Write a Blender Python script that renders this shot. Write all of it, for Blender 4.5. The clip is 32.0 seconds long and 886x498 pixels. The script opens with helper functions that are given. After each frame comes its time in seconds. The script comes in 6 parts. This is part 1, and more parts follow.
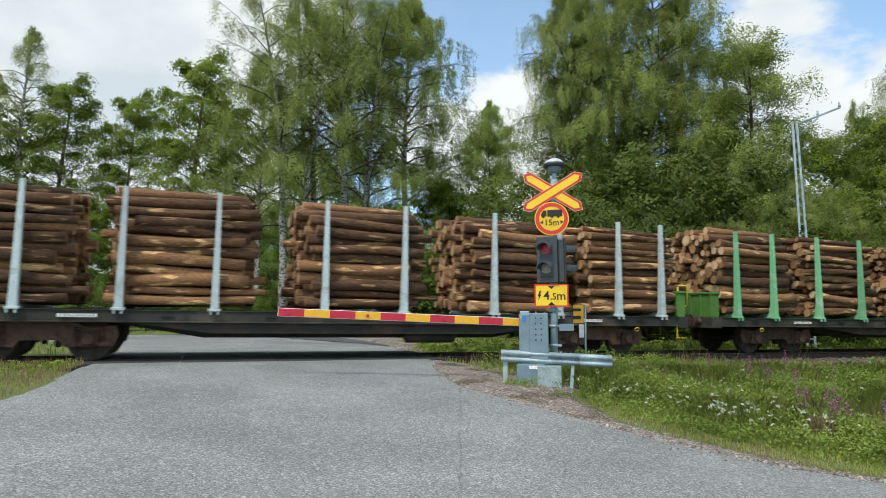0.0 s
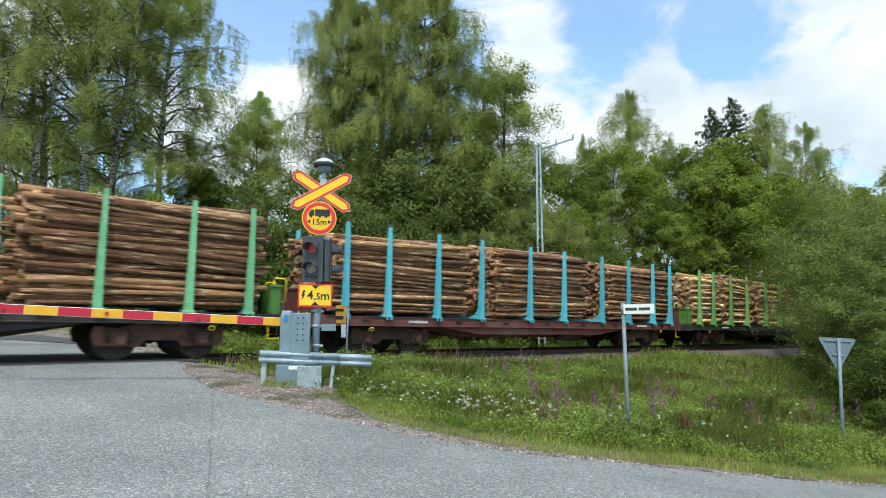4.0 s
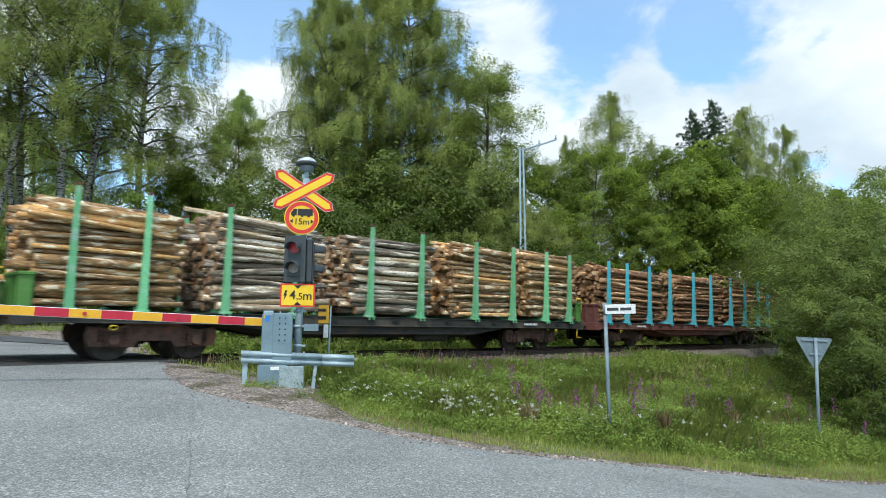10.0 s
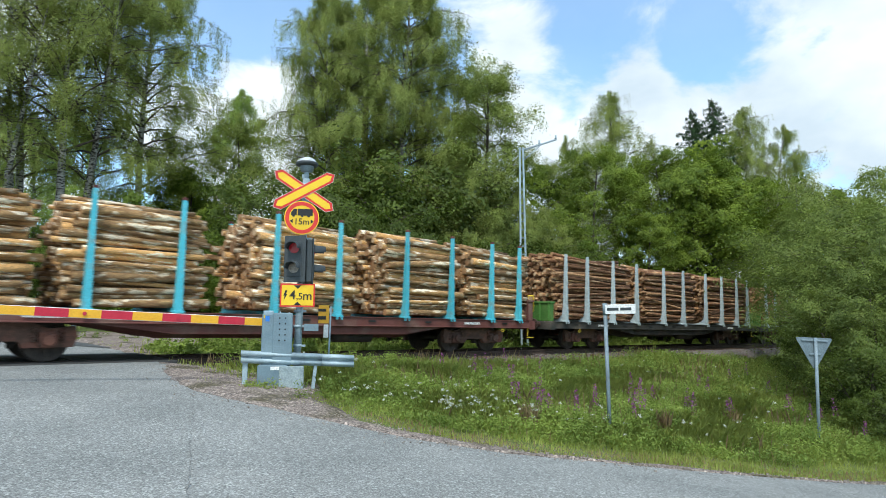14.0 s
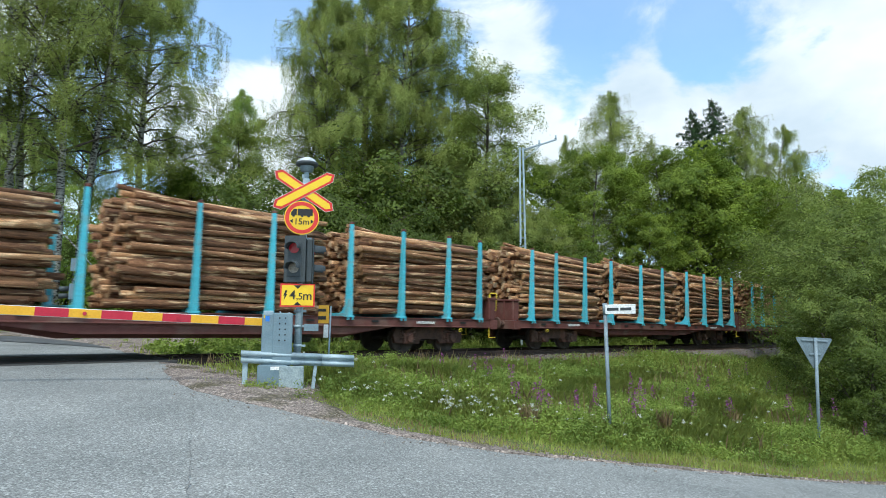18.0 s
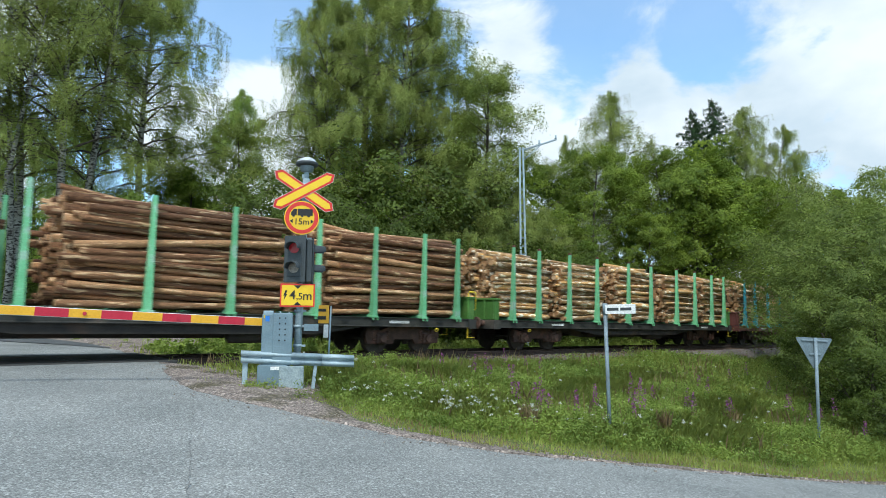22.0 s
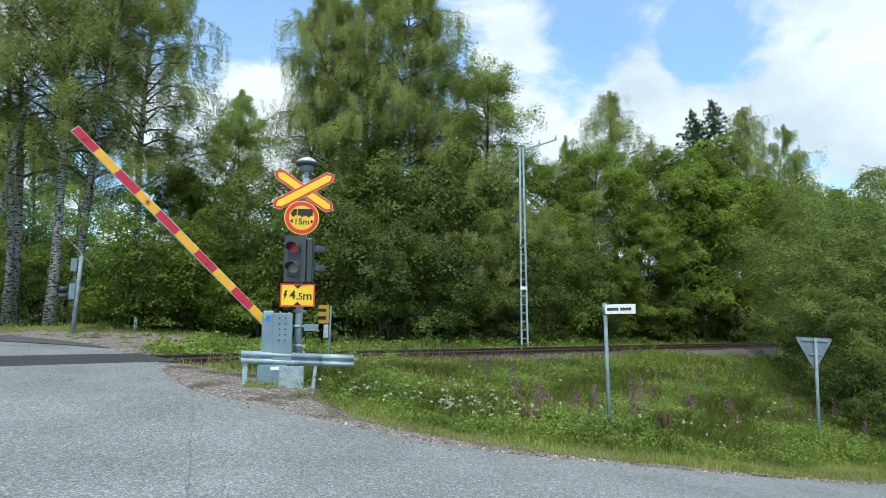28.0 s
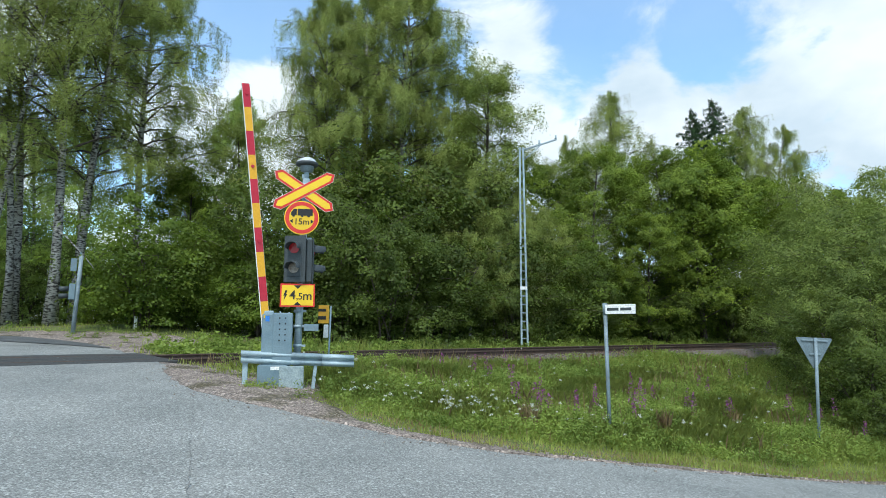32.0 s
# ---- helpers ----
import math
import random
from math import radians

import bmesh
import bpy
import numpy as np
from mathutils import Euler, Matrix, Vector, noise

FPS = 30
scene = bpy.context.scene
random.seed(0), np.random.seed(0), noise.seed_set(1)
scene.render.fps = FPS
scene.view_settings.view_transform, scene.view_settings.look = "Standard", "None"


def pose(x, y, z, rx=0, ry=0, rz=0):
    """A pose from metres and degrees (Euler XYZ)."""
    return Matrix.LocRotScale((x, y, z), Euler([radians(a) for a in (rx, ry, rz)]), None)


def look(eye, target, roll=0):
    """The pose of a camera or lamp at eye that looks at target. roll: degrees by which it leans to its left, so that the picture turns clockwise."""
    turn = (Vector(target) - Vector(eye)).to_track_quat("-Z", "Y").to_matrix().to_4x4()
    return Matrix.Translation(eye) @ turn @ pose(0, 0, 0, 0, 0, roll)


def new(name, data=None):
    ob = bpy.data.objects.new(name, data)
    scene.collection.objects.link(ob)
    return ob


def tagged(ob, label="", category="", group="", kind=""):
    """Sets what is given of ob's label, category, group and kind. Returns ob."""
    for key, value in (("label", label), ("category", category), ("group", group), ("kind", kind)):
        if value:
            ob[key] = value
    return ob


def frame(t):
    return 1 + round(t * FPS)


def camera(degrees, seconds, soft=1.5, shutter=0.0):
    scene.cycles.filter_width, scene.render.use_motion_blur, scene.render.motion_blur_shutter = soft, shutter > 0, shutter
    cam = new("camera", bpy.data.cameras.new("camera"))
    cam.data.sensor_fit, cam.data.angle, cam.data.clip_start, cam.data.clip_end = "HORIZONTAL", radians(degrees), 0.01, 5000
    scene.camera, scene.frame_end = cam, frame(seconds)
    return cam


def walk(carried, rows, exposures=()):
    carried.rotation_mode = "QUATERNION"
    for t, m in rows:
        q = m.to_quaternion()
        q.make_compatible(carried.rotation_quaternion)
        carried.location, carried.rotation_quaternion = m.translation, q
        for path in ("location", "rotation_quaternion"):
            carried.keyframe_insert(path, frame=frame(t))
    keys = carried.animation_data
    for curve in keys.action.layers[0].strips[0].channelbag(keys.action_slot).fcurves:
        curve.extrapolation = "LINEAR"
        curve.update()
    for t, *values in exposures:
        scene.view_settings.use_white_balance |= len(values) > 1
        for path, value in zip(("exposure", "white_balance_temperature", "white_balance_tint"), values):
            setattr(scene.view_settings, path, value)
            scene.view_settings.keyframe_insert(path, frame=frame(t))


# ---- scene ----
cam = camera(70, 32.0, 0.9, 0.12)
EYE = (0.0, 0.0, 0.555)
walk(cam, [
    (0.0, pose(*EYE, 97.716, -0.078, -20.144)),
    (0.5, pose(*EYE, 97.735, -0.059, -23.893)),
    (1.0, pose(*EYE, 97.718, -0.114, -28.032)),
    (1.5, pose(*EYE, 97.734, -0.120, -31.553)),
    (2.0, pose(*EYE, 97.738, -0.146, -34.568)),
    (2.5, pose(*EYE, 97.710, -0.133, -37.171)),
    (3.0, pose(*EYE, 97.725, -0.101, -39.023)),
    (3.5, pose(*EYE, 97.738, -0.077, -40.335)),
    (4.0, pose(*EYE, 97.744, -0.048, -41.272)),
    (4.5, pose(*EYE, 97.748, -0.025, -41.987)),
    (5.0, pose(*EYE, 97.749, -0.009, -42.504)),
    (5.4, pose(*EYE, 97.750, 0.0, -42.800)),
    (32.0, pose(*EYE, 97.750, 0.0, -42.800)),
], exposures=[(0.0, -0.14, 6700, 8), (1.0, -0.08, 6650, 8), (3.0, 0.03, 6550, 8), (6.0, -0.02, 6250, 6), (13.0, 0.0, 6250, 6), (15.0, 0.07, 6250, 6), (17.0, 0.09, 6200, 6), (19.0, -0.06, 6150, 5), (32.0, -0.02, 6150, 5)])

# ---- world and sun ----
world = bpy.data.worlds.new("sky")
scene.world = world
world.use_nodes = True
wt = world.node_tree
wt.nodes.clear()


def wnode(kind, **kw):
    n = wt.nodes.new(kind)
    for k, v in kw.items():
        n.inputs[k].default_value = v
    return n


SUN_EL, SUN_AZ = 54.0, 222.0     # degrees; azimuth counted from +x to +y
sky = wt.nodes.new("ShaderNodeTexSky")
sky.sky_type = "NISHITA"
sky.sun_disc = False
sky.sun_elevation = radians(SUN_EL)
sky.sun_rotation = radians(90 - SUN_AZ)
skys = wnode("ShaderNodeVectorMath")
skys.operation = "MULTIPLY"
skys.inputs[1].default_value = (0.22, 0.275, 0.29)
wt.links.new(sky.outputs[0], skys.inputs[0])
tc = wt.nodes.new("ShaderNodeTexCoord")
puff = wt.nodes.new("ShaderNodeMapping")
puff.inputs["Location"].default_value = (5.3, 2.2, 0.7)
puff.inputs["Scale"].default_value = (1.0, 1.0, 1.7)
wt.links.new(tc.outputs["Generated"], puff.inputs["Vector"])
cn = wnode("ShaderNodeTexNoise", Scale=5.5, Detail=9.0, Roughness=0.55, Distortion=0.25)
wt.links.new(puff.outputs[0], cn.inputs["Vector"])
crisp = wt.nodes.new("ShaderNodeMapRange")
crisp.clamp = False
crisp.inputs["From Min"].default_value, crisp.inputs["From Max"].default_value = 0.22, 0.78
wt.links.new(cn.outputs[0], crisp.inputs["Value"])
thick = crisp.outputs[0]
# cloud banks and clear gaps: azimuth from +y towards +x, elevation, half width in degrees, gain of cover
for az_, el_, wide, gain in ((24, 17, 6.5, 0.30), (51, 17, 5.5, 0.22), (61, 19, 4.5, 0.30), (75, 17, 7, 0.32), (66.4, 22, 4, -0.24), (55, 23.5, 4.5, -0.16), (22, 25.5, 5, -0.22), (76, 27, 7, 0.12), (50.5, 26, 3, 0.14), (52, 12, 6, 0.1),
                             (-8, 16, 12, 0.36), (-8, 27, 16, 0.25), (40, 27, 11, -0.10), (61, 28, 6, -0.16), (20, 20.5, 3, -0.05), (62, 13, 9, 0.12)):
    dot = wt.nodes.new("ShaderNodeVectorMath")
    dot.operation = "DOT_PRODUCT"
    dot.inputs[1].default_value = (math.sin(radians(az_)) * math.cos(radians(el_)), math.cos(radians(az_)) * math.cos(radians(el_)), math.sin(radians(el_)))
    wt.links.new(tc.outputs["Generated"], dot.inputs[0])
    fall = wt.nodes.new("ShaderNodeMapRange")
    fall.interpolation_type = "SMOOTHSTEP"
    fall.inputs["From Min"].default_value, fall.inputs["From Max"].default_value = math.cos(radians(wide * 1.5)), math.cos(radians(wide * 0.35))
    fall.inputs["To Max"].default_value = gain
    wt.links.new(dot.outputs["Value"], fall.inputs["Value"])
    more = wt.nodes.new("ShaderNodeMath")
    more.operation = "ADD"
    wt.links.new(thick, more.inputs[0])
    wt.links.new(fall.outputs[0], more.inputs[1])
    thick = more.outputs[0]
cover = wt.nodes.new("ShaderNodeMapRange")
cover.interpolation_type = "SMOOTHSTEP"
cover.inputs["From Min"].default_value = 0.38
cover.inputs["From Max"].default_value = 0.68
cover.inputs["To Min"].default_value = 0.16
wt.links.new(thick, cover.inputs["Value"])
cn2 = wnode("ShaderNodeTexNoise", Scale=3.4, Detail=6.0, Roughness=0.5)
wt.links.new(puff.outputs[0], cn2.inputs["Vector"])
cshade = wt.nodes.new("ShaderNodeMapRange")
cshade.inputs["From Min"].default_value = 0.34
cshade.inputs["From Max"].default_value = 0.54
wt.links.new(cn2.outputs[0], cshade.inputs["Value"])
ccol = wt.nodes.new("ShaderNodeMix")
ccol.data_type = "RGBA"
ccol.inputs[6].default_value = (0.72, 0.83, 0.93, 1)
ccol.inputs[7].default_value = (1.04, 1.09, 1.13, 1)
wt.links.new(cshade.outputs[0], ccol.inputs[0])
cmix = wt.nodes.new("ShaderNodeMix")
cmix.data_type = "RGBA"
wt.links.new(cover.outputs[0], cmix.inputs[0])
wt.links.new(skys.outputs[0], cmix.inputs[6])
wt.links.new(ccol.outputs[2], cmix.inputs[7])
bg = wnode("ShaderNodeBackground", Strength=1.0)
wt.links.new(cmix.outputs[2], bg.inputs[0])
wo = wt.nodes.new("ShaderNodeOutputWorld")
wt.links.new(bg.outputs[0], wo.inputs[0])

sun = new("sun", bpy.data.lights.new("sun", "SUN"))
sun.data.energy = 3.0
sun.data.angle = radians(9)
sun.data.color = (1.0, 0.95, 0.86)
sa, se = radians(SUN_AZ), radians(SUN_EL)
sun.matrix_world = look((math.cos(sa) * math.cos(se) * 50, math.sin(sa) * math.cos(se) * 50, math.sin(se) * 50), (0, 0, 0))

# ---- geometry helpers ----


class Geo:
    """Collects vertices and faces for one mesh."""

    def __init__(self):
        self.v, self.f, self.m, self.s = [], [], [], []

    def face(self, idx, mat=0, smooth=False):
        self.f.append(idx), self.m.append(mat), self.s.append(smooth)

    def box(self, x0, x1, y0, y1, z0, z1, b=0.0, mat=0, tr=None):
        c, h = Vector(((x0 + x1) / 2, (y0 + y1) / 2, (z0 + z1) / 2)), ((x1 - x0) / 2, (y1 - y0) / 2, (z1 - z0) / 2)
        n0 = len(self.v)
        b = min(b, 0.45 * min(h) * 2)
        if b <= 0:
            for sx in (-1, 1):
                for sy in (-1, 1):
                    for sz in (-1, 1):
                        p = c + Vector((sx * h[0], sy * h[1], sz * h[2]))
                        self.v.append(tr @ p if tr else p)
            for q in ((0, 1, 3, 2), (4, 6, 7, 5), (0, 4, 5, 1), (2, 3, 7, 6), (0, 2, 6, 4), (1, 5, 7, 3)):
                self.face([n0 + i for i in q], mat)
            return self
        ix = {}
        for sx in (-1, 1):
            for sy in (-1, 1):
                for sz in (-1, 1):
                    for a in range(3):
                        s = (sx, sy, sz)
                        p = Vector([s[k] * (h[k] if k == a else h[k] - b) for k in range(3)]) + c
                        ix[sx, sy, sz, a] = len(self.v)
                        self.v.append(tr @ p if tr else p)
        for a in range(3):
            u, w = (a + 1) % 3, (a + 2) % 3
            for s in (-1, 1):
                q = []
                for (p1, p2) in ((-1, -1), (1, -1), (1, 1), (-1, 1)):
                    k = [0, 0, 0]
                    k[a], k[u], k[w] = s, p1, p2
                    q.append(ix[(*k, a)])
                self.face(q if s > 0 else q[::-1], mat)
            for s1 in (-1, 1):
                for s2 in (-1, 1):
                    k1, k2 = [0, 0, 0], [0, 0, 0]
                    k1[a], k2[a] = -1, 1
                    k1[u] = k2[u] = s1
                    k1[w] = k2[w] = s2
                    q = [ix[(*k1, u)], ix[(*k2, u)], ix[(*k2, w)], ix[(*k1, w)]]
                    self.face(q if s1 * s2 > 0 else q[::-1], mat)
        for sx in (-1, 1):
            for sy in (-1, 1):
                for sz in (-1, 1):
                    q = [ix[sx, sy, sz, a] for a in range(3)]
                    self.face(q if sx * sy * sz > 0 else q[::-1], mat)
        return self

    def tube(self, pts, radii, n=8, caps=True, mat=0, capmat=None, wob=None):
        pts = [Vector(p) for p in pts]
        rings = []
        for i, p in enumerate(pts):
            d = (pts[min(i + 1, len(pts) - 1)] - pts[max(i - 1, 0)]).normalized()
            ref = Vector((0, 0, 1)) if abs(d.z) < 0.9 else Vector((1, 0, 0))
            u = d.cross(ref).normalized()
            w = u.cross(d)
            ring = []
            r = radii[i] if hasattr(radii, "__len__") else radii
            for k in range(n):
                a = 2 * math.pi * k / n
                rr = r * (1 + (wob[(i * 7 + k * 3) % len(wob)] if wob else 0))
                ring.append(len(self.v))
                self.v.append(p + u * (math.cos(a) * rr) + w * (math.sin(a) * rr))
            rings.append(ring)
        for a, b in zip(rings, rings[1:]):
            for k in range(n):
                self.face([a[k], a[(k + 1) % n], b[(k + 1) % n], b[k]][::-1], mat, True)
        if caps:
            cm = mat if capmat is None else capmat
            self.face(rings[0][:], cm)
            self.face(rings[-1][::-1], cm)
        return self

    def prism(self, prof, p0, p1, ax_u, ax_v, mat=0):
        """A 2D outline (counter-clockwise in u, v) swept from p0 to p1."""
        p0, p1, ax_u, ax_v = Vector(p0), Vector(p1), Vector(ax_u), Vector(ax_v)
        n0, n = len(self.v), len(prof)
        for p in (p0, p1):
            for u, v in prof:
                self.v.append(p + ax_u * u + ax_v * v)
        self.face([n0 + i for i in range(n)][::-1], mat)
        self.face([n0 + n + i for i in range(n)], mat)
        for i in range(n):
            j = (i + 1) % n
            self.face([n0 + i, n0 + j, n0 + n + j, n0 + n + i], mat)
        return self

    def mesh(self, name, mats):
        me = bpy.data.meshes.new(name)
        me.from_pydata([tuple(p) for p in self.v], [], self.f)
        for m in mats if isinstance(mats, (list, tuple)) else [mats]:
            me.materials.append(m)
        me.polygons.foreach_set("material_index", self.m)
        me.polygons.foreach_set("use_smooth", self.s)
        me.update()
        return me


def part(name, geo, mats=None, parent=None, label="", at=None):
    """Links a Geo (or a mesh) as one object, under a thing or a part."""
    me = geo.mesh(name, mats) if isinstance(geo, Geo) else geo
    ob = new(name, me)
    if parent:
        ob.parent = parent
    if at is not None:
        ob.matrix_basis = at
    if label:
        ob["label"] = label
    return ob


def quads_mesh(name, co, mats, n=4, smooth=False):
    """co: (N, n, 3) corners of separate faces."""
    co = np.asarray(co, np.float32)
    N = co.shape[0]
    me = bpy.data.meshes.new(name)
    me.vertices.add(N * n)
    me.vertices.foreach_set("co", co.reshape(-1))
    me.loops.add(N * n)
    me.loops.foreach_set("vertex_index", np.arange(N * n, dtype=np.int32))
    me.polygons.add(N)
    me.polygons.foreach_set("loop_start", np.arange(0, N * n, n, dtype=np.int32))
    me.polygons.foreach_set("loop_total", np.full(N, n, np.int32))
    for m in mats if isinstance(mats, (list, tuple)) else [mats]:
        me.materials.append(m)
    me.update(calc_edges=True)
    return me


def thing(name, m, label, category, group="", kind=""):
    ob = new(name)
    ob.matrix_basis = m
    return tagged(ob, label, category, group, kind)


def text_mesh(body, size, mat, depth=0.002):
    cu = bpy.data.curves.new("lettering", "FONT")
    cu.body, cu.size, cu.extrude, cu.offset = body, size, depth, size * 0.009
    cu.align_x, cu.align_y = "CENTER", "CENTER"
    ob = bpy.data.objects.new("lettering", cu)
    scene.collection.objects.link(ob)
    bpy.context.view_layer.update()
    me = bpy.data.meshes.new_from_object(ob.evaluated_get(bpy.context.evaluated_depsgraph_get()))
    bpy.data.objects.remove(ob)
    me.materials.clear()
    me.materials.append(mat)
    return me


# ---- materials ----


def material(name, c1, c2, scale=6.0, rough=0.6, metal=0.0, bump=0.15, c3=None, stain=1.2, rnd=0.0, stretch=(1, 1, 1), spec=0.4, fine=45.0, island=False, emit=0.0, grainy=0.22, c4=None, edge=(0.54, 0.66)):
    """A two-scale surface: colour c1 to c2 by noise, patches of c3, fine relief, and a shade of its own for each object or piece."""
    m = bpy.data.materials.new(name)
    m.use_nodes = True
    t = m.node_tree
    p = t.nodes["Principled BSDF"]
    co = t.nodes.new("ShaderNodeTexCoord")
    mp = t.nodes.new("ShaderNodeMapping")
    mp.inputs["Scale"].default_value = stretch
    info = t.nodes.new("ShaderNodeObjectInfo")
    geo = t.nodes.new("ShaderNodeNewGeometry")
    rs = t.nodes.new("ShaderNodeMath")
    rs.operation = "ADD"
    t.links.new(info.outputs["Random"], rs.inputs[0])
    if island:
        t.links.new(geo.outputs["Random Per Island"], rs.inputs[1])
    else:
        rs.inputs[1].default_value = 0.0
    fr = t.nodes.new("ShaderNodeMath")
    fr.operation = "FRACT"
    t.links.new(rs.outputs[0], fr.inputs[0])
    off = t.nodes.new("ShaderNodeVectorMath")
    off.operation = "ADD"
    sc = t.nodes.new("ShaderNodeMath")
    sc.operation = "MULTIPLY"
    sc.inputs[1].default_value = 37.0
    t.links.new(fr.outputs[0], sc.inputs[0])
    t.links.new(co.outputs["Object"], mp.inputs["Vector"])
    t.links.new(mp.outputs[0], off.inputs[0])
    t.links.new(sc.outputs[0], off.inputs[1])
    n1 = t.nodes.new("ShaderNodeTexNoise")
    n1.inputs["Scale"].default_value, n1.inputs["Detail"].default_value, n1.inputs["Roughness"].default_value = scale, 6.0, 0.62
    n2 = t.nodes.new("ShaderNodeTexNoise")
    n2.inputs["Scale"].default_value, n2.inputs["Detail"].default_value = fine, 3.0
    n3 = t.nodes.new("ShaderNodeTexNoise")
    n3.inputs["Scale"].default_value, n3.inputs["Detail"].default_value = stain, 5.0
    for n in (n1, n2, n3):
        t.links.new(off.outputs[0], n.inputs["Vector"])
    r1 = t.nodes.new("ShaderNodeMapRange")
    r1.inputs["From Min"].default_value, r1.inputs["From Max"].default_value = 0.32, 0.68
    t.links.new(n1.outputs[0], r1.inputs["Value"])
    mix = t.nodes.new("ShaderNodeMix")
    mix.data_type = "RGBA"
    mix.inputs[6].default_value, mix.inputs[7].default_value = (*c1, 1), (*c2, 1)
    t.links.new(r1.outputs[0], mix.inputs[0])
    out = mix.outputs[2]
    if c4:
        r4 = t.nodes.new("ShaderNodeMapRange")
        r4.inputs["From Min"].default_value, r4.inputs["From Max"].default_value = 0.60, 0.80
        t.links.new(fr.outputs[0], r4.inputs["Value"])
        m4 = t.nodes.new("ShaderNodeMix")
        m4.data_type = "RGBA"
        m4.inputs[7].default_value = (*c4, 1)
        t.links.new(r4.outputs[0], m4.inputs[0])
        t.links.new(out, m4.inputs[6])
        out = m4.outputs[2]
    if c3:
        r3 = t.nodes.new("ShaderNodeMapRange")
        r3.inputs["From Min"].default_value, r3.inputs["From Max"].default_value = edge
        t.links.new(n3.outputs[0], r3.inputs["Value"])
        mx = t.nodes.new("ShaderNodeMix")
        mx.data_type = "RGBA"
        mx.inputs[7].default_value = (*c3, 1)
        t.links.new(r3.outputs[0], mx.inputs[0])
        t.links.new(out, mx.inputs[6])
        out = mx.outputs[2]
    grain = t.nodes.new("ShaderNodeMapRange")
    grain.inputs["To Min"].default_value, grain.inputs["To Max"].default_value = 1 - grainy * 2, 1 + grainy * 2
    t.links.new(n2.outputs[0], grain.inputs["Value"])
    grain.inputs["From Min"].default_value, grain.inputs["From Max"].default_value = 0.1, 0.9
    val = grain.outputs[0]
    if rnd:
        rr = t.nodes.new("ShaderNodeMapRange")
        rr.inputs["To Min"].default_value, rr.inputs["To Max"].default_value = 1 - rnd, 1 + rnd
        t.links.new(fr.outputs[0], rr.inputs["Value"])
        mu = t.nodes.new("ShaderNodeMath")
        mu.operation = "MULTIPLY"
        t.links.new(val, mu.inputs[0])
        t.links.new(rr.outputs[0], mu.inputs[1])
        val = mu.outputs[0]
    vm = t.nodes.new("ShaderNodeVectorMath")
    vm.operation = "SCALE"
    t.links.new(out, vm.inputs[0])
    t.links.new(val, vm.inputs["Scale"])
    t.links.new(vm.outputs[0], p.inputs["Base Color"])
    p.inputs["Roughness"].default_value = rough
    p.inputs["Metallic"].default_value = metal
    p.inputs["Specular IOR Level"].default_value = spec
    if bump:
        ad = t.nodes.new("ShaderNodeMath")
        ad.operation = "ADD"
        t.links.new(n1.outputs[0], ad.inputs[0])
        t.links.new(n2.outputs[0], ad.inputs[1])
        b = t.nodes.new("ShaderNodeBump")
        b.inputs["Strength"].default_value, b.inputs["Distance"].default_value = bump, 0.03
        t.links.new(ad.outputs[0], b.inputs["Height"])
        t.links.new(b.outputs[0], p.inputs["Normal"])
    if emit:
        p.inputs["Emission Color"].default_value = (*c1, 1)
        p.inputs["Emission Strength"].default_value = emit
    return m


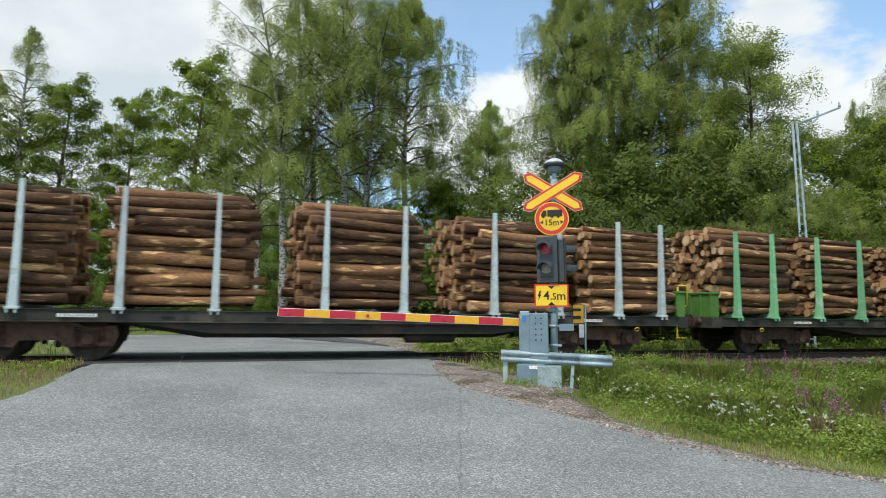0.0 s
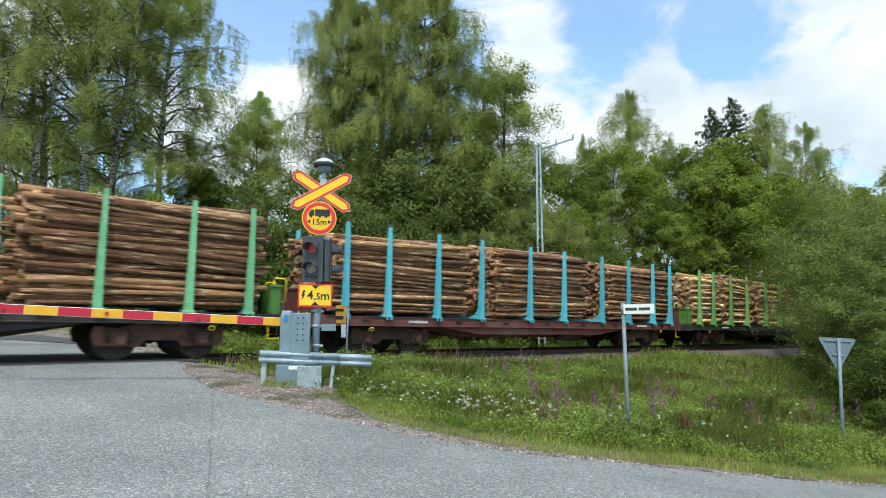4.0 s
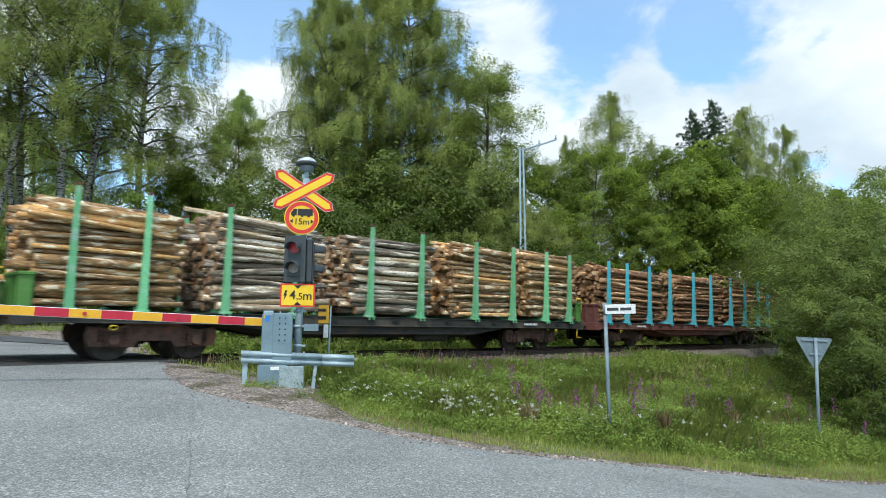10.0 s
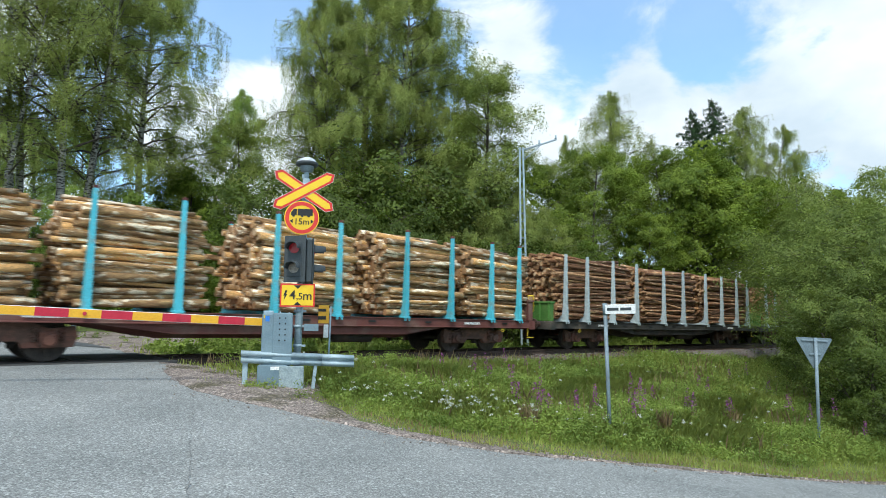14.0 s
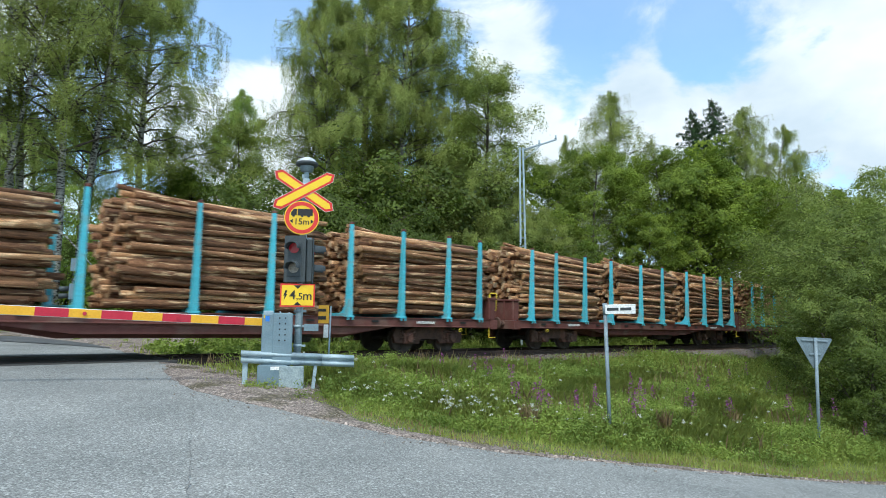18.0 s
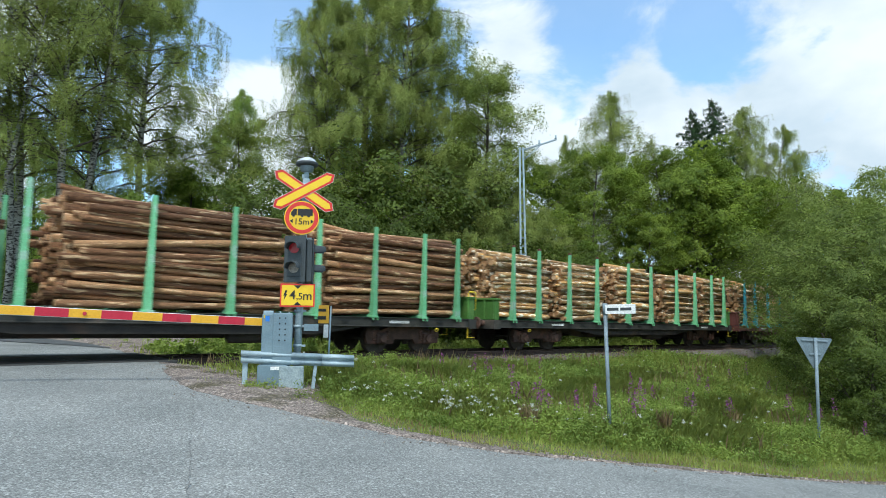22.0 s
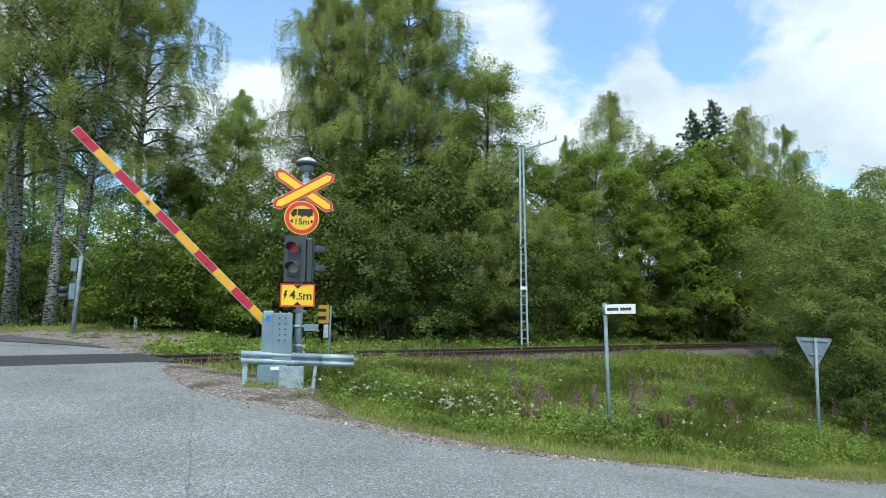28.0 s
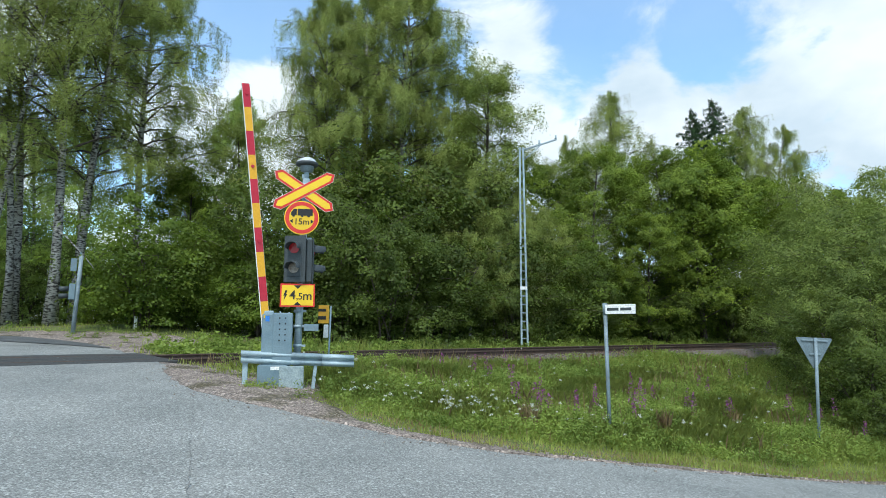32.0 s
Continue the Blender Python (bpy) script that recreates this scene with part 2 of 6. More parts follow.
def leaf_material(name, c1, c2, glow=0.45):
    """Thin leaves: light is reflected and passes through; each leaf has its own tone."""
    m = bpy.data.materials.new(name)
    m.use_nodes = True
    t = m.node_tree
    t.nodes.clear()
    geo = t.nodes.new("ShaderNodeNewGeometry")
    info = t.nodes.new("ShaderNodeObjectInfo")
    co = t.nodes.new("ShaderNodeTexCoord")
    nz = t.nodes.new("ShaderNodeTexNoise")
    nz.inputs["Scale"].default_value = 0.7
    t.links.new(co.outputs["Object"], nz.inputs["Vector"])
    a = t.nodes.new("ShaderNodeMath")
    a.operation = "MULTIPLY_ADD"
    a.inputs[1].default_value = 0.22
    t.links.new(geo.outputs["Random Per Island"], a.inputs[0])
    nr = t.nodes.new("ShaderNodeMapRange")
    nr.inputs["From Min"].default_value, nr.inputs["From Max"].default_value, nr.inputs["To Max"].default_value = 0.34, 0.68, 0.68
    t.links.new(nz.outputs[0], nr.inputs["Value"])
    t.links.new(nr.outputs[0], a.inputs[2])
    a2 = t.nodes.new("ShaderNodeMath")
    a2.operation = "MULTIPLY_ADD"
    a2.inputs[1].default_value = 0.15
    t.links.new(info.outputs["Random"], a2.inputs[0])
    t.links.new(a.outputs[0], a2.inputs[2])
    mix = t.nodes.new("ShaderNodeMix")
    mix.data_type = "RGBA"
    mix.inputs[6].default_value, mix.inputs[7].default_value = (*c1, 1), (*c2, 1)
    t.links.new(a2.outputs[0], mix.inputs[0])
    d = t.nodes.new("ShaderNodeBsdfDiffuse")
    tr = t.nodes.new("ShaderNodeBsdfTranslucent")
    g = t.nodes.new("ShaderNodeBsdfGlossy")
    g.inputs["Roughness"].default_value = 0.55
    t.links.new(mix.outputs[2], d.inputs[0])
    t.links.new(mix.outputs[2], tr.inputs[0])
    s1 = t.nodes.new("ShaderNodeMixShader")
    s1.inputs[0].default_value = glow
    t.links.new(d.outputs[0], s1.inputs[1])
    t.links.new(tr.outputs[0], s1.inputs[2])
    s2 = t.nodes.new("ShaderNodeMixShader")
    s2.inputs[0].default_value = 0.02
    t.links.new(s1.outputs[0], s2.inputs[1])
    t.links.new(g.outputs[0], s2.inputs[2])
    o = t.nodes.new("ShaderNodeOutputMaterial")
    t.links.new(s2.outputs[0], o.inputs[0])
    return m


ASPHALT = material("asphalt", (0.188, 0.196, 0.190), (0.262, 0.268, 0.258), 0.55, 0.9, bump=0.25, c3=(0.175, 0.18, 0.172), stain=0.22, fine=55, spec=0.25, grainy=0.5)


def stone_chips(m, per_metre, low, high):
    """Pale and dark stone chips, each with its own tone, over the colour that a material has."""
    t = m.node_tree
    p = t.nodes["Principled BSDF"]
    co = t.nodes.new("ShaderNodeTexCoord")
    vor = t.nodes.new("ShaderNodeTexVoronoi")
    vor.inputs["Scale"].default_value = per_metre
    t.links.new(co.outputs["Object"], vor.inputs["Vector"])
    tone = t.nodes.new("ShaderNodeSeparateColor")
    t.links.new(vor.outputs["Color"], tone.inputs[0])
    pw = t.nodes.new("ShaderNodeMath")
    pw.operation = "POWER"
    pw.inputs[1].default_value = 3.0
    t.links.new(tone.outputs[0], pw.inputs[0])
    span = t.nodes.new("ShaderNodeMapRange")
    span.inputs["To Min"].default_value, span.inputs["To Max"].default_value = low, high
    t.links.new(pw.outputs[0], span.inputs["Value"])
    sc = t.nodes.new("ShaderNodeVectorMath")
    sc.operation = "SCALE"
    t.links.new(p.inputs["Base Color"].links[0].from_socket, sc.inputs[0])
    t.links.new(span.outputs[0], sc.inputs["Scale"])
    t.links.new(sc.outputs[0], p.inputs["Base Color"])


stone_chips(ASPHALT, 48.0, 0.84, 1.55)
RUBBER = material("rubber_panel", (0.035, 0.037, 0.038), (0.06, 0.06, 0.058), 3.0, 0.85, bump=0.3, stretch=(1, 6, 1))
GROUND = material("meadow_soil", (0.085, 0.115, 0.028), (0.15, 0.175, 0.05), 0.8, 0.95, bump=0.5, c3=(0.13, 0.10, 0.06), stain=0.5, fine=25)
GRAVEL = material("gravel", (0.17, 0.135, 0.115), (0.33, 0.275, 0.24), 9.0, 0.95, bump=1.0, c3=(0.10, 0.085, 0.05), stain=1.2, fine=38, grainy=0.75)
stone_chips(GRAVEL, 30.0, 0.75, 1.7)
PEBBLE = material("loose_pebble", (0.20, 0.17, 0.145), (0.36, 0.32, 0.28), 9.0, 0.95, bump=0.5, rnd=0.3, island=True)
BALLAST = material("ballast_stone", (0.10, 0.085, 0.075), (0.24, 0.20, 0.18), 12.0, 0.95, bump=1.0, c3=(0.16, 0.09, 0.06), fine=40)
RAILSTEEL = material("rusty_rail", (0.06, 0.042, 0.034), (0.11, 0.075, 0.058), 8.0, 0.75, 0.2, 0.3)
SLEEPER = material("sleeper_wood", (0.06, 0.04, 0.03), (0.13, 0.09, 0.065), 5.0, 0.9, bump=0.4, rnd=0.25, stretch=(3, 0.4, 3))
GALV = material("galvanised_steel", (0.27, 0.355, 0.40), (0.38, 0.465, 0.51), 5.0, 0.45, 0.1, 0.06, c3=(0.22, 0.28, 0.315), stain=3.0, grainy=0.12)
CABINET = material("grey_blue_cabinet_paint", (0.135, 0.20, 0.24), (0.19, 0.265, 0.305), 4.0, 0.5, 0.0, 0.05, c3=(0.15, 0.19, 0.215), stain=2.0, grainy=0.1)
POST_STEEL = material("dull_galvanised_post", (0.17, 0.225, 0.255), (0.24, 0.295, 0.325), 6.0, 0.55, 0.05, 0.06, c3=(0.14, 0.18, 0.20), stain=3.0)
DOME = material("pale_bell_dome", (0.42, 0.46, 0.48), (0.55, 0.58, 0.60), 5.0, 0.4, 0.1, 0.04)
DARK_ASPHALT = material("newer_dark_asphalt", (0.075, 0.08, 0.083), (0.115, 0.12, 0.122), 1.5, 0.9, bump=0.35, fine=60, spec=0.25, grainy=0.5)
SIGNBACK = material("weathered_aluminium", (0.13, 0.175, 0.20), (0.18, 0.225, 0.25), 4.0, 0.6, 0.1, 0.05, c3=(0.12, 0.15, 0.17), stain=2.0)
CONCRETE = material("concrete_base", (0.22, 0.28, 0.30), (0.32, 0.38, 0.39), 7.0, 0.9, bump=0.3)
YELLOW = material("yellow_reflective_film", (0.80, 0.52, 0.02), (0.86, 0.58, 0.03), 5.0, 0.45, bump=0.03, c3=(0.76, 0.48, 0.02), grainy=0.06, fine=90)
RED = material("red_reflective_film", (0.60, 0.03, 0.025), (0.68, 0.045, 0.03), 5.0, 0.45, bump=0.03, grainy=0.06)
BOOMRED = material("boom_red", (0.45, 0.015, 0.04), (0.52, 0.025, 0.05), 5.0, 0.5, bump=0.03, grainy=0.08, c3=(0.42, 0.03, 0.05), edge=(0.58, 0.7))
BOOMYEL = material("boom_yellow", (0.72, 0.36, 0.02), (0.78, 0.42, 0.03), 5.0, 0.5, bump=0.03, grainy=0.08, c3=(0.66, 0.34, 0.03), edge=(0.58, 0.7))
WHITE = material("white_paint", (0.72, 0.72, 0.70), (0.8, 0.8, 0.78), 4.0, 0.5, bump=0.03, c3=(0.62, 0.62, 0.6))
BLACK = material("black_film", (0.012, 0.012, 0.012), (0.02, 0.02, 0.02), 5.0, 0.5, bump=0.02)
DARKPAINT = material("dark_grey_housing", (0.035, 0.045, 0.05), (0.055, 0.065, 0.07), 6.0, 0.55, bump=0.05)
REDLAMP = material("red_signal_lens", (0.26, 0.006, 0.012), (0.32, 0.008, 0.015), 30.0, 0.15, bump=0.1, emit=0.12)
WHITELAMP = material("clear_signal_lens", (0.20, 0.17, 0.14), (0.32, 0.28, 0.24), 30.0, 0.15, bump=0.1)
BLUE = material("blue_sticker", (0.03, 0.16, 0.55), (0.04, 0.2, 0.6), 5.0, 0.4, bump=0.0)
HANDRAIL = material("yellow_handrail_paint", (0.70, 0.50, 0.03), (0.78, 0.58, 0.05), 8.0, 0.5, bump=0.03)
WAGON_GREY = material("dark_grey_wagon_paint", (0.024, 0.024, 0.021), (0.043, 0.040, 0.035), 3.0, 0.75, bump=0.1, c3=(0.085, 0.07, 0.055), stain=1.0, rnd=0.2)
WAGON_BROWN = material("red_brown_wagon_paint", (0.11, 0.035, 0.028), (0.15, 0.055, 0.045), 3.0, 0.7, bump=0.1, c3=(0.16, 0.09, 0.07), stain=1.0, rnd=0.2)
UNDER = material("sooty_underframe", (0.022, 0.02, 0.018), (0.045, 0.038, 0.033), 4.0, 0.85, bump=0.3, c3=(0.06, 0.04, 0.03))
BOGIE = material("brake_dust_bogie_steel", (0.05, 0.031, 0.024), (0.12, 0.064, 0.046), 6.0, 0.85, bump=0.3, c3=(0.15, 0.065, 0.045), stain=2.0, rnd=0.3)
WHEEL = material("worn_wheel_steel", (0.04, 0.033, 0.03), (0.08, 0.064, 0.055), 5.0, 0.65, 0.3, 0.1)
STAKE_GREEN = material("green_stake_paint", (0.14, 0.42, 0.20), (0.21, 0.52, 0.28), 3.0, 0.55, bump=0.05, c3=(0.30, 0.48, 0.36), stain=3.0, rnd=0.2, edge=(0.58, 0.66))
STAKE_LIME = material("leaf_green_stake_paint", (0.15, 0.36, 0.09), (0.22, 0.45, 0.13), 3.0, 0.55, bump=0.05, c3=(0.30, 0.46, 0.24), stain=3.0, rnd=0.2, edge=(0.58, 0.66))
STAKE_TURQ = material("turquoise_stake_paint", (0.07, 0.42, 0.52), (0.11, 0.50, 0.60), 3.0, 0.55, bump=0.05, c3=(0.16, 0.36, 0.40), stain=3.0, rnd=0.14)
STAKE_SILVER = material("pale_grey_stake_paint", (0.42, 0.50, 0.52), (0.52, 0.59, 0.60), 3.0, 0.5, 0.1, 0.05, c3=(0.36, 0.42, 0.43), stain=3.0, rnd=0.1)
BOX_GREEN = material("green_end_board_paint", (0.055, 0.15, 0.03), (0.085, 0.21, 0.042), 3.0, 0.6, bump=0.1, c3=(0.10, 0.2, 0.05), stain=2.0, rnd=0.2)
BARK_PINE = material("pine_bark", (0.115, 0.05, 0.026), (0.34, 0.165, 0.08), 2.6, 0.9, bump=0.9, c3=(0.66, 0.44, 0.25), stain=1.5, rnd=0.45, grainy=0.5, stretch=(1.3, 7, 7), island=True, fine=18, c4=(0.38, 0.205, 0.10), edge=(0.56, 0.62))
BARK_ORANGE = material("orange_pine_bark", (0.16, 0.06, 0.022), (0.42, 0.19, 0.07), 2.6, 0.9, bump=0.8, c3=(0.74, 0.52, 0.29), stain=1.5, grainy=0.5, rnd=0.45, stretch=(1.3, 7, 7), island=True, fine=18, c4=(0.42, 0.21, 0.085), edge=(0.57, 0.63))
BARK_SPRUCE = material("dark_spruce_bark", (0.065, 0.031, 0.017), (0.20, 0.10, 0.05), 2.2, 0.9, bump=0.8, c3=(0.56, 0.34, 0.16), stain=1.2, grainy=0.55, rnd=0.45, stretch=(1.2, 6, 6), island=True, fine=16, c4=(0.21, 0.105, 0.048), edge=(0.59, 0.64))
BARK_BIRCH = material("birch_bark", (0.16, 0.080, 0.034), (0.53, 0.325, 0.145), 2.4, 0.85, bump=0.8, c3=(0.80, 0.68, 0.50), stain=1.6, rnd=0.5, stretch=(1.5, 5, 5), grainy=0.45, island=True, fine=14, c4=(0.50, 0.28, 0.105), edge=(0.53, 0.60))
BARK_GREY = material("grey_birch_bark", (0.10, 0.074, 0.052), (0.33, 0.265, 0.20), 2.2, 0.85, bump=0.5, c3=(0.66, 0.585, 0.475), stain=1.2, rnd=0.4, stretch=(0.9, 5, 5), island=True, fine=14, c4=(0.40, 0.29, 0.18), edge=(0.53, 0.59), grainy=0.6)
CUT = material("sawn_log_end", (0.29, 0.145, 0.062), (0.47, 0.27, 0.125), 9.0, 0.85, bump=0.2, c3=(0.30, 0.14, 0.06), stain=5.0, rnd=0.4, island=True, c4=(0.42, 0.29, 0.17))
TRUNK_BIRCH = material("standing_birch_bark", (0.24, 0.23, 0.21), (0.46, 0.45, 0.42), 1.5, 0.85, bump=0.4, c3=(0.045, 0.04, 0.036), stain=5.5, stretch=(1, 1, 2.6), edge=(0.48, 0.58))
TRUNK_DARK = material("dark_tree_bark", (0.05, 0.04, 0.03), (0.11, 0.09, 0.07), 3.0, 0.95, bump=0.6, stretch=(4, 4, 0.6))
LEAF_BIRCH = leaf_material("birch_leaves", (0.135, 0.18, 0.034), (0.43, 0.49, 0.128), 0.45)
LEAF_MAPLE = leaf_material("maple_leaves", (0.062, 0.108, 0.011), (0.30, 0.39, 0.045), 0.42)
LEAF_ASPEN = leaf_material("aspen_leaves", (0.11, 0.155, 0.030), (0.36, 0.43, 0.10), 0.42)
# lime tone with sunshine on the far foliage mixed into the leaf colour
LEAF_SUN_TINT = leaf_material("sun_tinted_lime_leaves", (0.15, 0.24, 0.045), (0.42, 0.54, 0.13), 0.5)
LEAF_WILLOW = leaf_material("willow_leaves", (0.075, 0.11, 0.022), (0.25, 0.315, 0.066), 0.4)
LEAF_BUSH = leaf_material("shrub_leaves", (0.04, 0.064, 0.010), (0.145, 0.20, 0.030), 0.42)
LEAF_FRESH = leaf_material("fresh_shrub_leaves", (0.045, 0.082, 0.010), (0.21, 0.295, 0.034), 0.45)
LEAF_SPRUCE = leaf_material("spruce_needles", (0.02, 0.05, 0.018), (0.06, 0.11, 0.04), 0.15)
GRASSM = leaf_material("grass_blades", (0.23, 0.29, 0.052), (0.52, 0.56, 0.15), 0.5)
TWIG = material("dark_twigs", (0.06, 0.05, 0.04), (0.12, 0.10, 0.08), 3.0, 0.9, bump=0.2)
CRACK = material("dark_crack", (0.12, 0.12, 0.115), (0.18, 0.18, 0.175), 8.0, 0.95, bump=0.3)
DRYGRASS = leaf_material("dry_grass", (0.25, 0.17, 0.08), (0.42, 0.32, 0.17), 0.3)
WEEDM = leaf_material("weed_leaves", (0.10, 0.165, 0.028), (0.34, 0.43, 0.085), 0.45)
FLOWER_WHITE = leaf_material("white_umbel_petals", (0.55, 0.56, 0.45), (0.75, 0.75, 0.66), 0.3)
FLOWER_PURPLE = leaf_material("fireweed_petals", (0.24, 0.06, 0.20), (0.40, 0.13, 0.32), 0.3)

# ---- the lie of the land ----
KNOTS = np.array([
    (0, 0, -0.95), (-8, -6, -0.9), (6, 10.3, -0.40), (3.2, 13, -0.12), (4, 16.3, 0), (-5, 16.3, 0), (-6, 12, -0.12), (-6, 5, -0.6), (0, 7, -0.62),
    (0, 22, 0.06), (-10, 28, 0.1), (9.4, 6.1, -1.27), (13, 4.7, -1.85), (18, 3, -2.1), (12, 14, -0.34), (25, 14, -0.4), (50, 14, -0.4), (90, 14, -0.4),
    (10, 19, -0.3), (25, 19.5, -0.4), (60, 20, -0.4), (40, 0, -3.2), (80, -10, -4.5), (10, -10, -1.6), (40, -40, -4), (-40, -40, -1), (-40, 16, 0),
    (-40, 60, 1.5), (20, 60, 0.8), (100, 60, 0.3), (6.5, 30, 0.45), (9.5, 34, 1.1), (2, 33, 0.6), (16, 24, 0.1)], float)
NK = len(KNOTS)
KA = np.zeros((NK + 3, NK + 3))
KA[:NK, :NK] = np.hypot(KNOTS[:, None, 0] - KNOTS[None, :, 0], KNOTS[:, None, 1] - KNOTS[None, :, 1])
KA[:NK, NK] = KA[NK, :NK] = 1
KA[:NK, NK + 1] = KA[NK + 1, :NK] = KNOTS[:, 0]
KA[:NK, NK + 2] = KA[NK + 2, :NK] = KNOTS[:, 1]
KW = np.linalg.solve(KA, np.r_[KNOTS[:, 2], 0, 0, 0])


def land(x, y):
    """Height of the ground at arrays x, y."""
    x, y = np.asarray(x, float), np.asarray(y, float)
    z = KW[NK] + KW[NK + 1] * x + KW[NK + 2] * y
    for k in range(NK):
        z = z + KW[k] * np.hypot(KNOTS[k, 0] - x, KNOTS[k, 1] - y)
    far = np.clip((np.hypot(x - 10, y - 10) - 70) / 60, 0, 1)
    return z * (1 - far) - 0.6 * far


TRACK_Y, CANT = 16.35, 2.2
NEAR_RAIL, FAR_RAIL = TRACK_Y - 0.76, TRACK_Y + 0.76
TIP = math.tan(radians(CANT))

# road edges: x of the two sides by y
ROAD_R_Y = [-60, -12, -3, 1.6, 2.95, 4.41, 5.72, 6.7, 7.87, 9.59, 10.61, 11.8, 12.89, 14.16, 17.8, 22.5, 25.7, 28.1, 30, 33, 37]
ROAD_R_X = [160, 58, 30, 16.2, 12.5, 9.14, 6.7, 5.85, 5.25, 4.51, 4.24, 4.4, 4.64, 5.1, 5.6, 6.6, 6.4, 5.9, 5.2, 0, -16]
ROAD_L_Y = [-60, -20, 0, 6, 9.81, 10.61, 12.1, 15.7, 21.4, 25, 29, 31, 33.2, 35]
ROAD_L_X = [-60, -30, -9, -4, -2.6, -2.4, -2.3, -2.3, -2.5, -3, -5, -9, -16, -30]


def road_r(y):
    return np.interp(y, ROAD_R_Y, ROAD_R_X)


def road_l(y):
    return np.interp(y, ROAD_L_Y, ROAD_L_X)


def road_z(x, y):
    """The road rises flush to the rails at the crossing."""
    z = land(x, y) + 0.025
    k = np.clip(1 - (np.abs(y - TRACK_Y) - 1.9) / 2.0, 0, 1)
    k = k * k * (3 - 2 * k)
    rail = 0.03 + (np.clip(y, TRACK_Y - 1.9, TRACK_Y + 1.9) - TRACK_Y) * TIP - 0.015
    return z * (1 - k) + rail * k


def smooth_noise(x, y, s, seed):
    """A cheap sum of sines for uneven outlines."""
    return (np.sin(x * s * 1.7 + y * s * 0.9 + seed) + np.sin(y * s * 2.3 - x * s * 0.6 + seed * 2.1) + np.sin((x + y) * s * 3.9 + seed * 0.7) * 0.5) / 2.5


def sheet(name, X, Y, Z, mats):
    """A grid mesh from 2D arrays."""
    r, c = X.shape
    me = bpy.data.meshes.new(name)
    idx = np.arange(r * c).reshape(r, c)
    q = np.stack([idx[:-1, :-1], idx[:-1, 1:], idx[1:, 1:], idx[1:, :-1]], -1).reshape(-1, 4)
    me.vertices.add(r * c)
    me.vertices.foreach_set("co", np.stack([X, Y, Z], -1).astype(np.float32).reshape(-1))
    me.loops.add(q.size)
    me.loops.foreach_set("vertex_index", q.astype(np.int32).reshape(-1))
    me.polygons.add(len(q))
    me.polygons.foreach_set("loop_start", np.arange(0, q.size, 4, dtype=np.int32))
    me.polygons.foreach_set("loop_total", np.full(len(q), 4, np.int32))
    me.polygons.foreach_set("use_smooth", np.ones(len(q), bool))
    me.materials.append(mats)
    me.update(calc_edges=True)
    return me


def edge_dist(x, y):
    """Distance from the road's right-hand edge."""
    m = (road_r(y + 0.4) - road_r(y - 0.4)) / 0.8
    return (x - road_r(y)) / np.sqrt(1 + m * m)


def inside_road(x, y, pad=0.0):
    return (x > road_l(y) - pad) & (x < road_r(y) + pad)


# ground: one sheet to the horizon
gx = np.r_[-1500, -700, -300, -150, -80, -50, np.arange(-36, 60, 0.4), 62, 66, 72, 80, 95, 120, 180, 300, 700, 1500]
gy = np.r_[-1500, -700, -300, -150, -80, -50, np.arange(-30, -4, 2.0), np.arange(-4, 44, 0.4), 46, 50, 56, 64, 75, 95, 130, 200, 400, 800, 1500]
GX, GY = np.meshgrid(gx, gy)
GZ = land(GX, GY) + 0.025 * smooth_noise(GX, GY, 1.3, 2) * (np.hypot(GX, GY) < 80)
GZ = np.where(inside_road(GX, GY, 0.35), np.minimum(GZ, road_z(GX, GY) - 0.08), GZ)
bed = np.clip(1 - (np.abs(GY - TRACK_Y) - 1.6) / 0.8, 0, 1)
GZ = GZ * (1 - bed) + np.minimum(GZ, -0.42) * bed
ground = part("ground", sheet("ground", GX, GY, GZ, GROUND))
tagged(ground, "grassy brown soil sloping from the railway bank", "ground", kind="structure")

# road: asphalt over the crossing and the junction in front of it
ry = np.r_[-60, -40, -20, np.arange(-12, 37.01, 0.3)]
us = np.linspace(0, 1, 61)
RY = np.repeat(ry[:, None], 61, 1)
wl = 0.05 * smooth_noise(ry, ry * 0.3, 2.2, 1) + 0.04 * np.sin(ry * 9.1)
RX = (road_l(ry) + wl)[:, None] * (1 - us) + (road_r(ry) + wl[::-1])[:, None] * us
RZ = road_z(RX, RY) + 0.008 * smooth_noise(RX, RY, 0.8, 4)
RZ[:, 0] -= 0.05
RZ[:, -1] -= 0.05
road = part("road", sheet("road", RX, RY, RZ, ASPHALT))
tagged(road, "worn pale grey asphalt road with a cracked seam", "road", kind="structure")

# the long seam and small cracks in the asphalt
sg = Geo()
prev = None
random.seed(4)
for i in range(60):
    y = 5.0 + i * 0.088
    x = 1.98 + 0.0352 * i + random.uniform(-0.02, 0.02)
    w = random.uniform(0.0, 0.006)
    z = float(road_z(x, y)) + 0.013
    n0 = len(sg.v)
    sg.v += [Vector((x - w, y, z)), Vector((x + w, y, z))]
    if prev is not None:
        sg.face([prev, prev + 1, n0 + 1, n0], 0)
    prev = n0
part("road_seam", sg, CRACK, road, "dark crack along the asphalt")

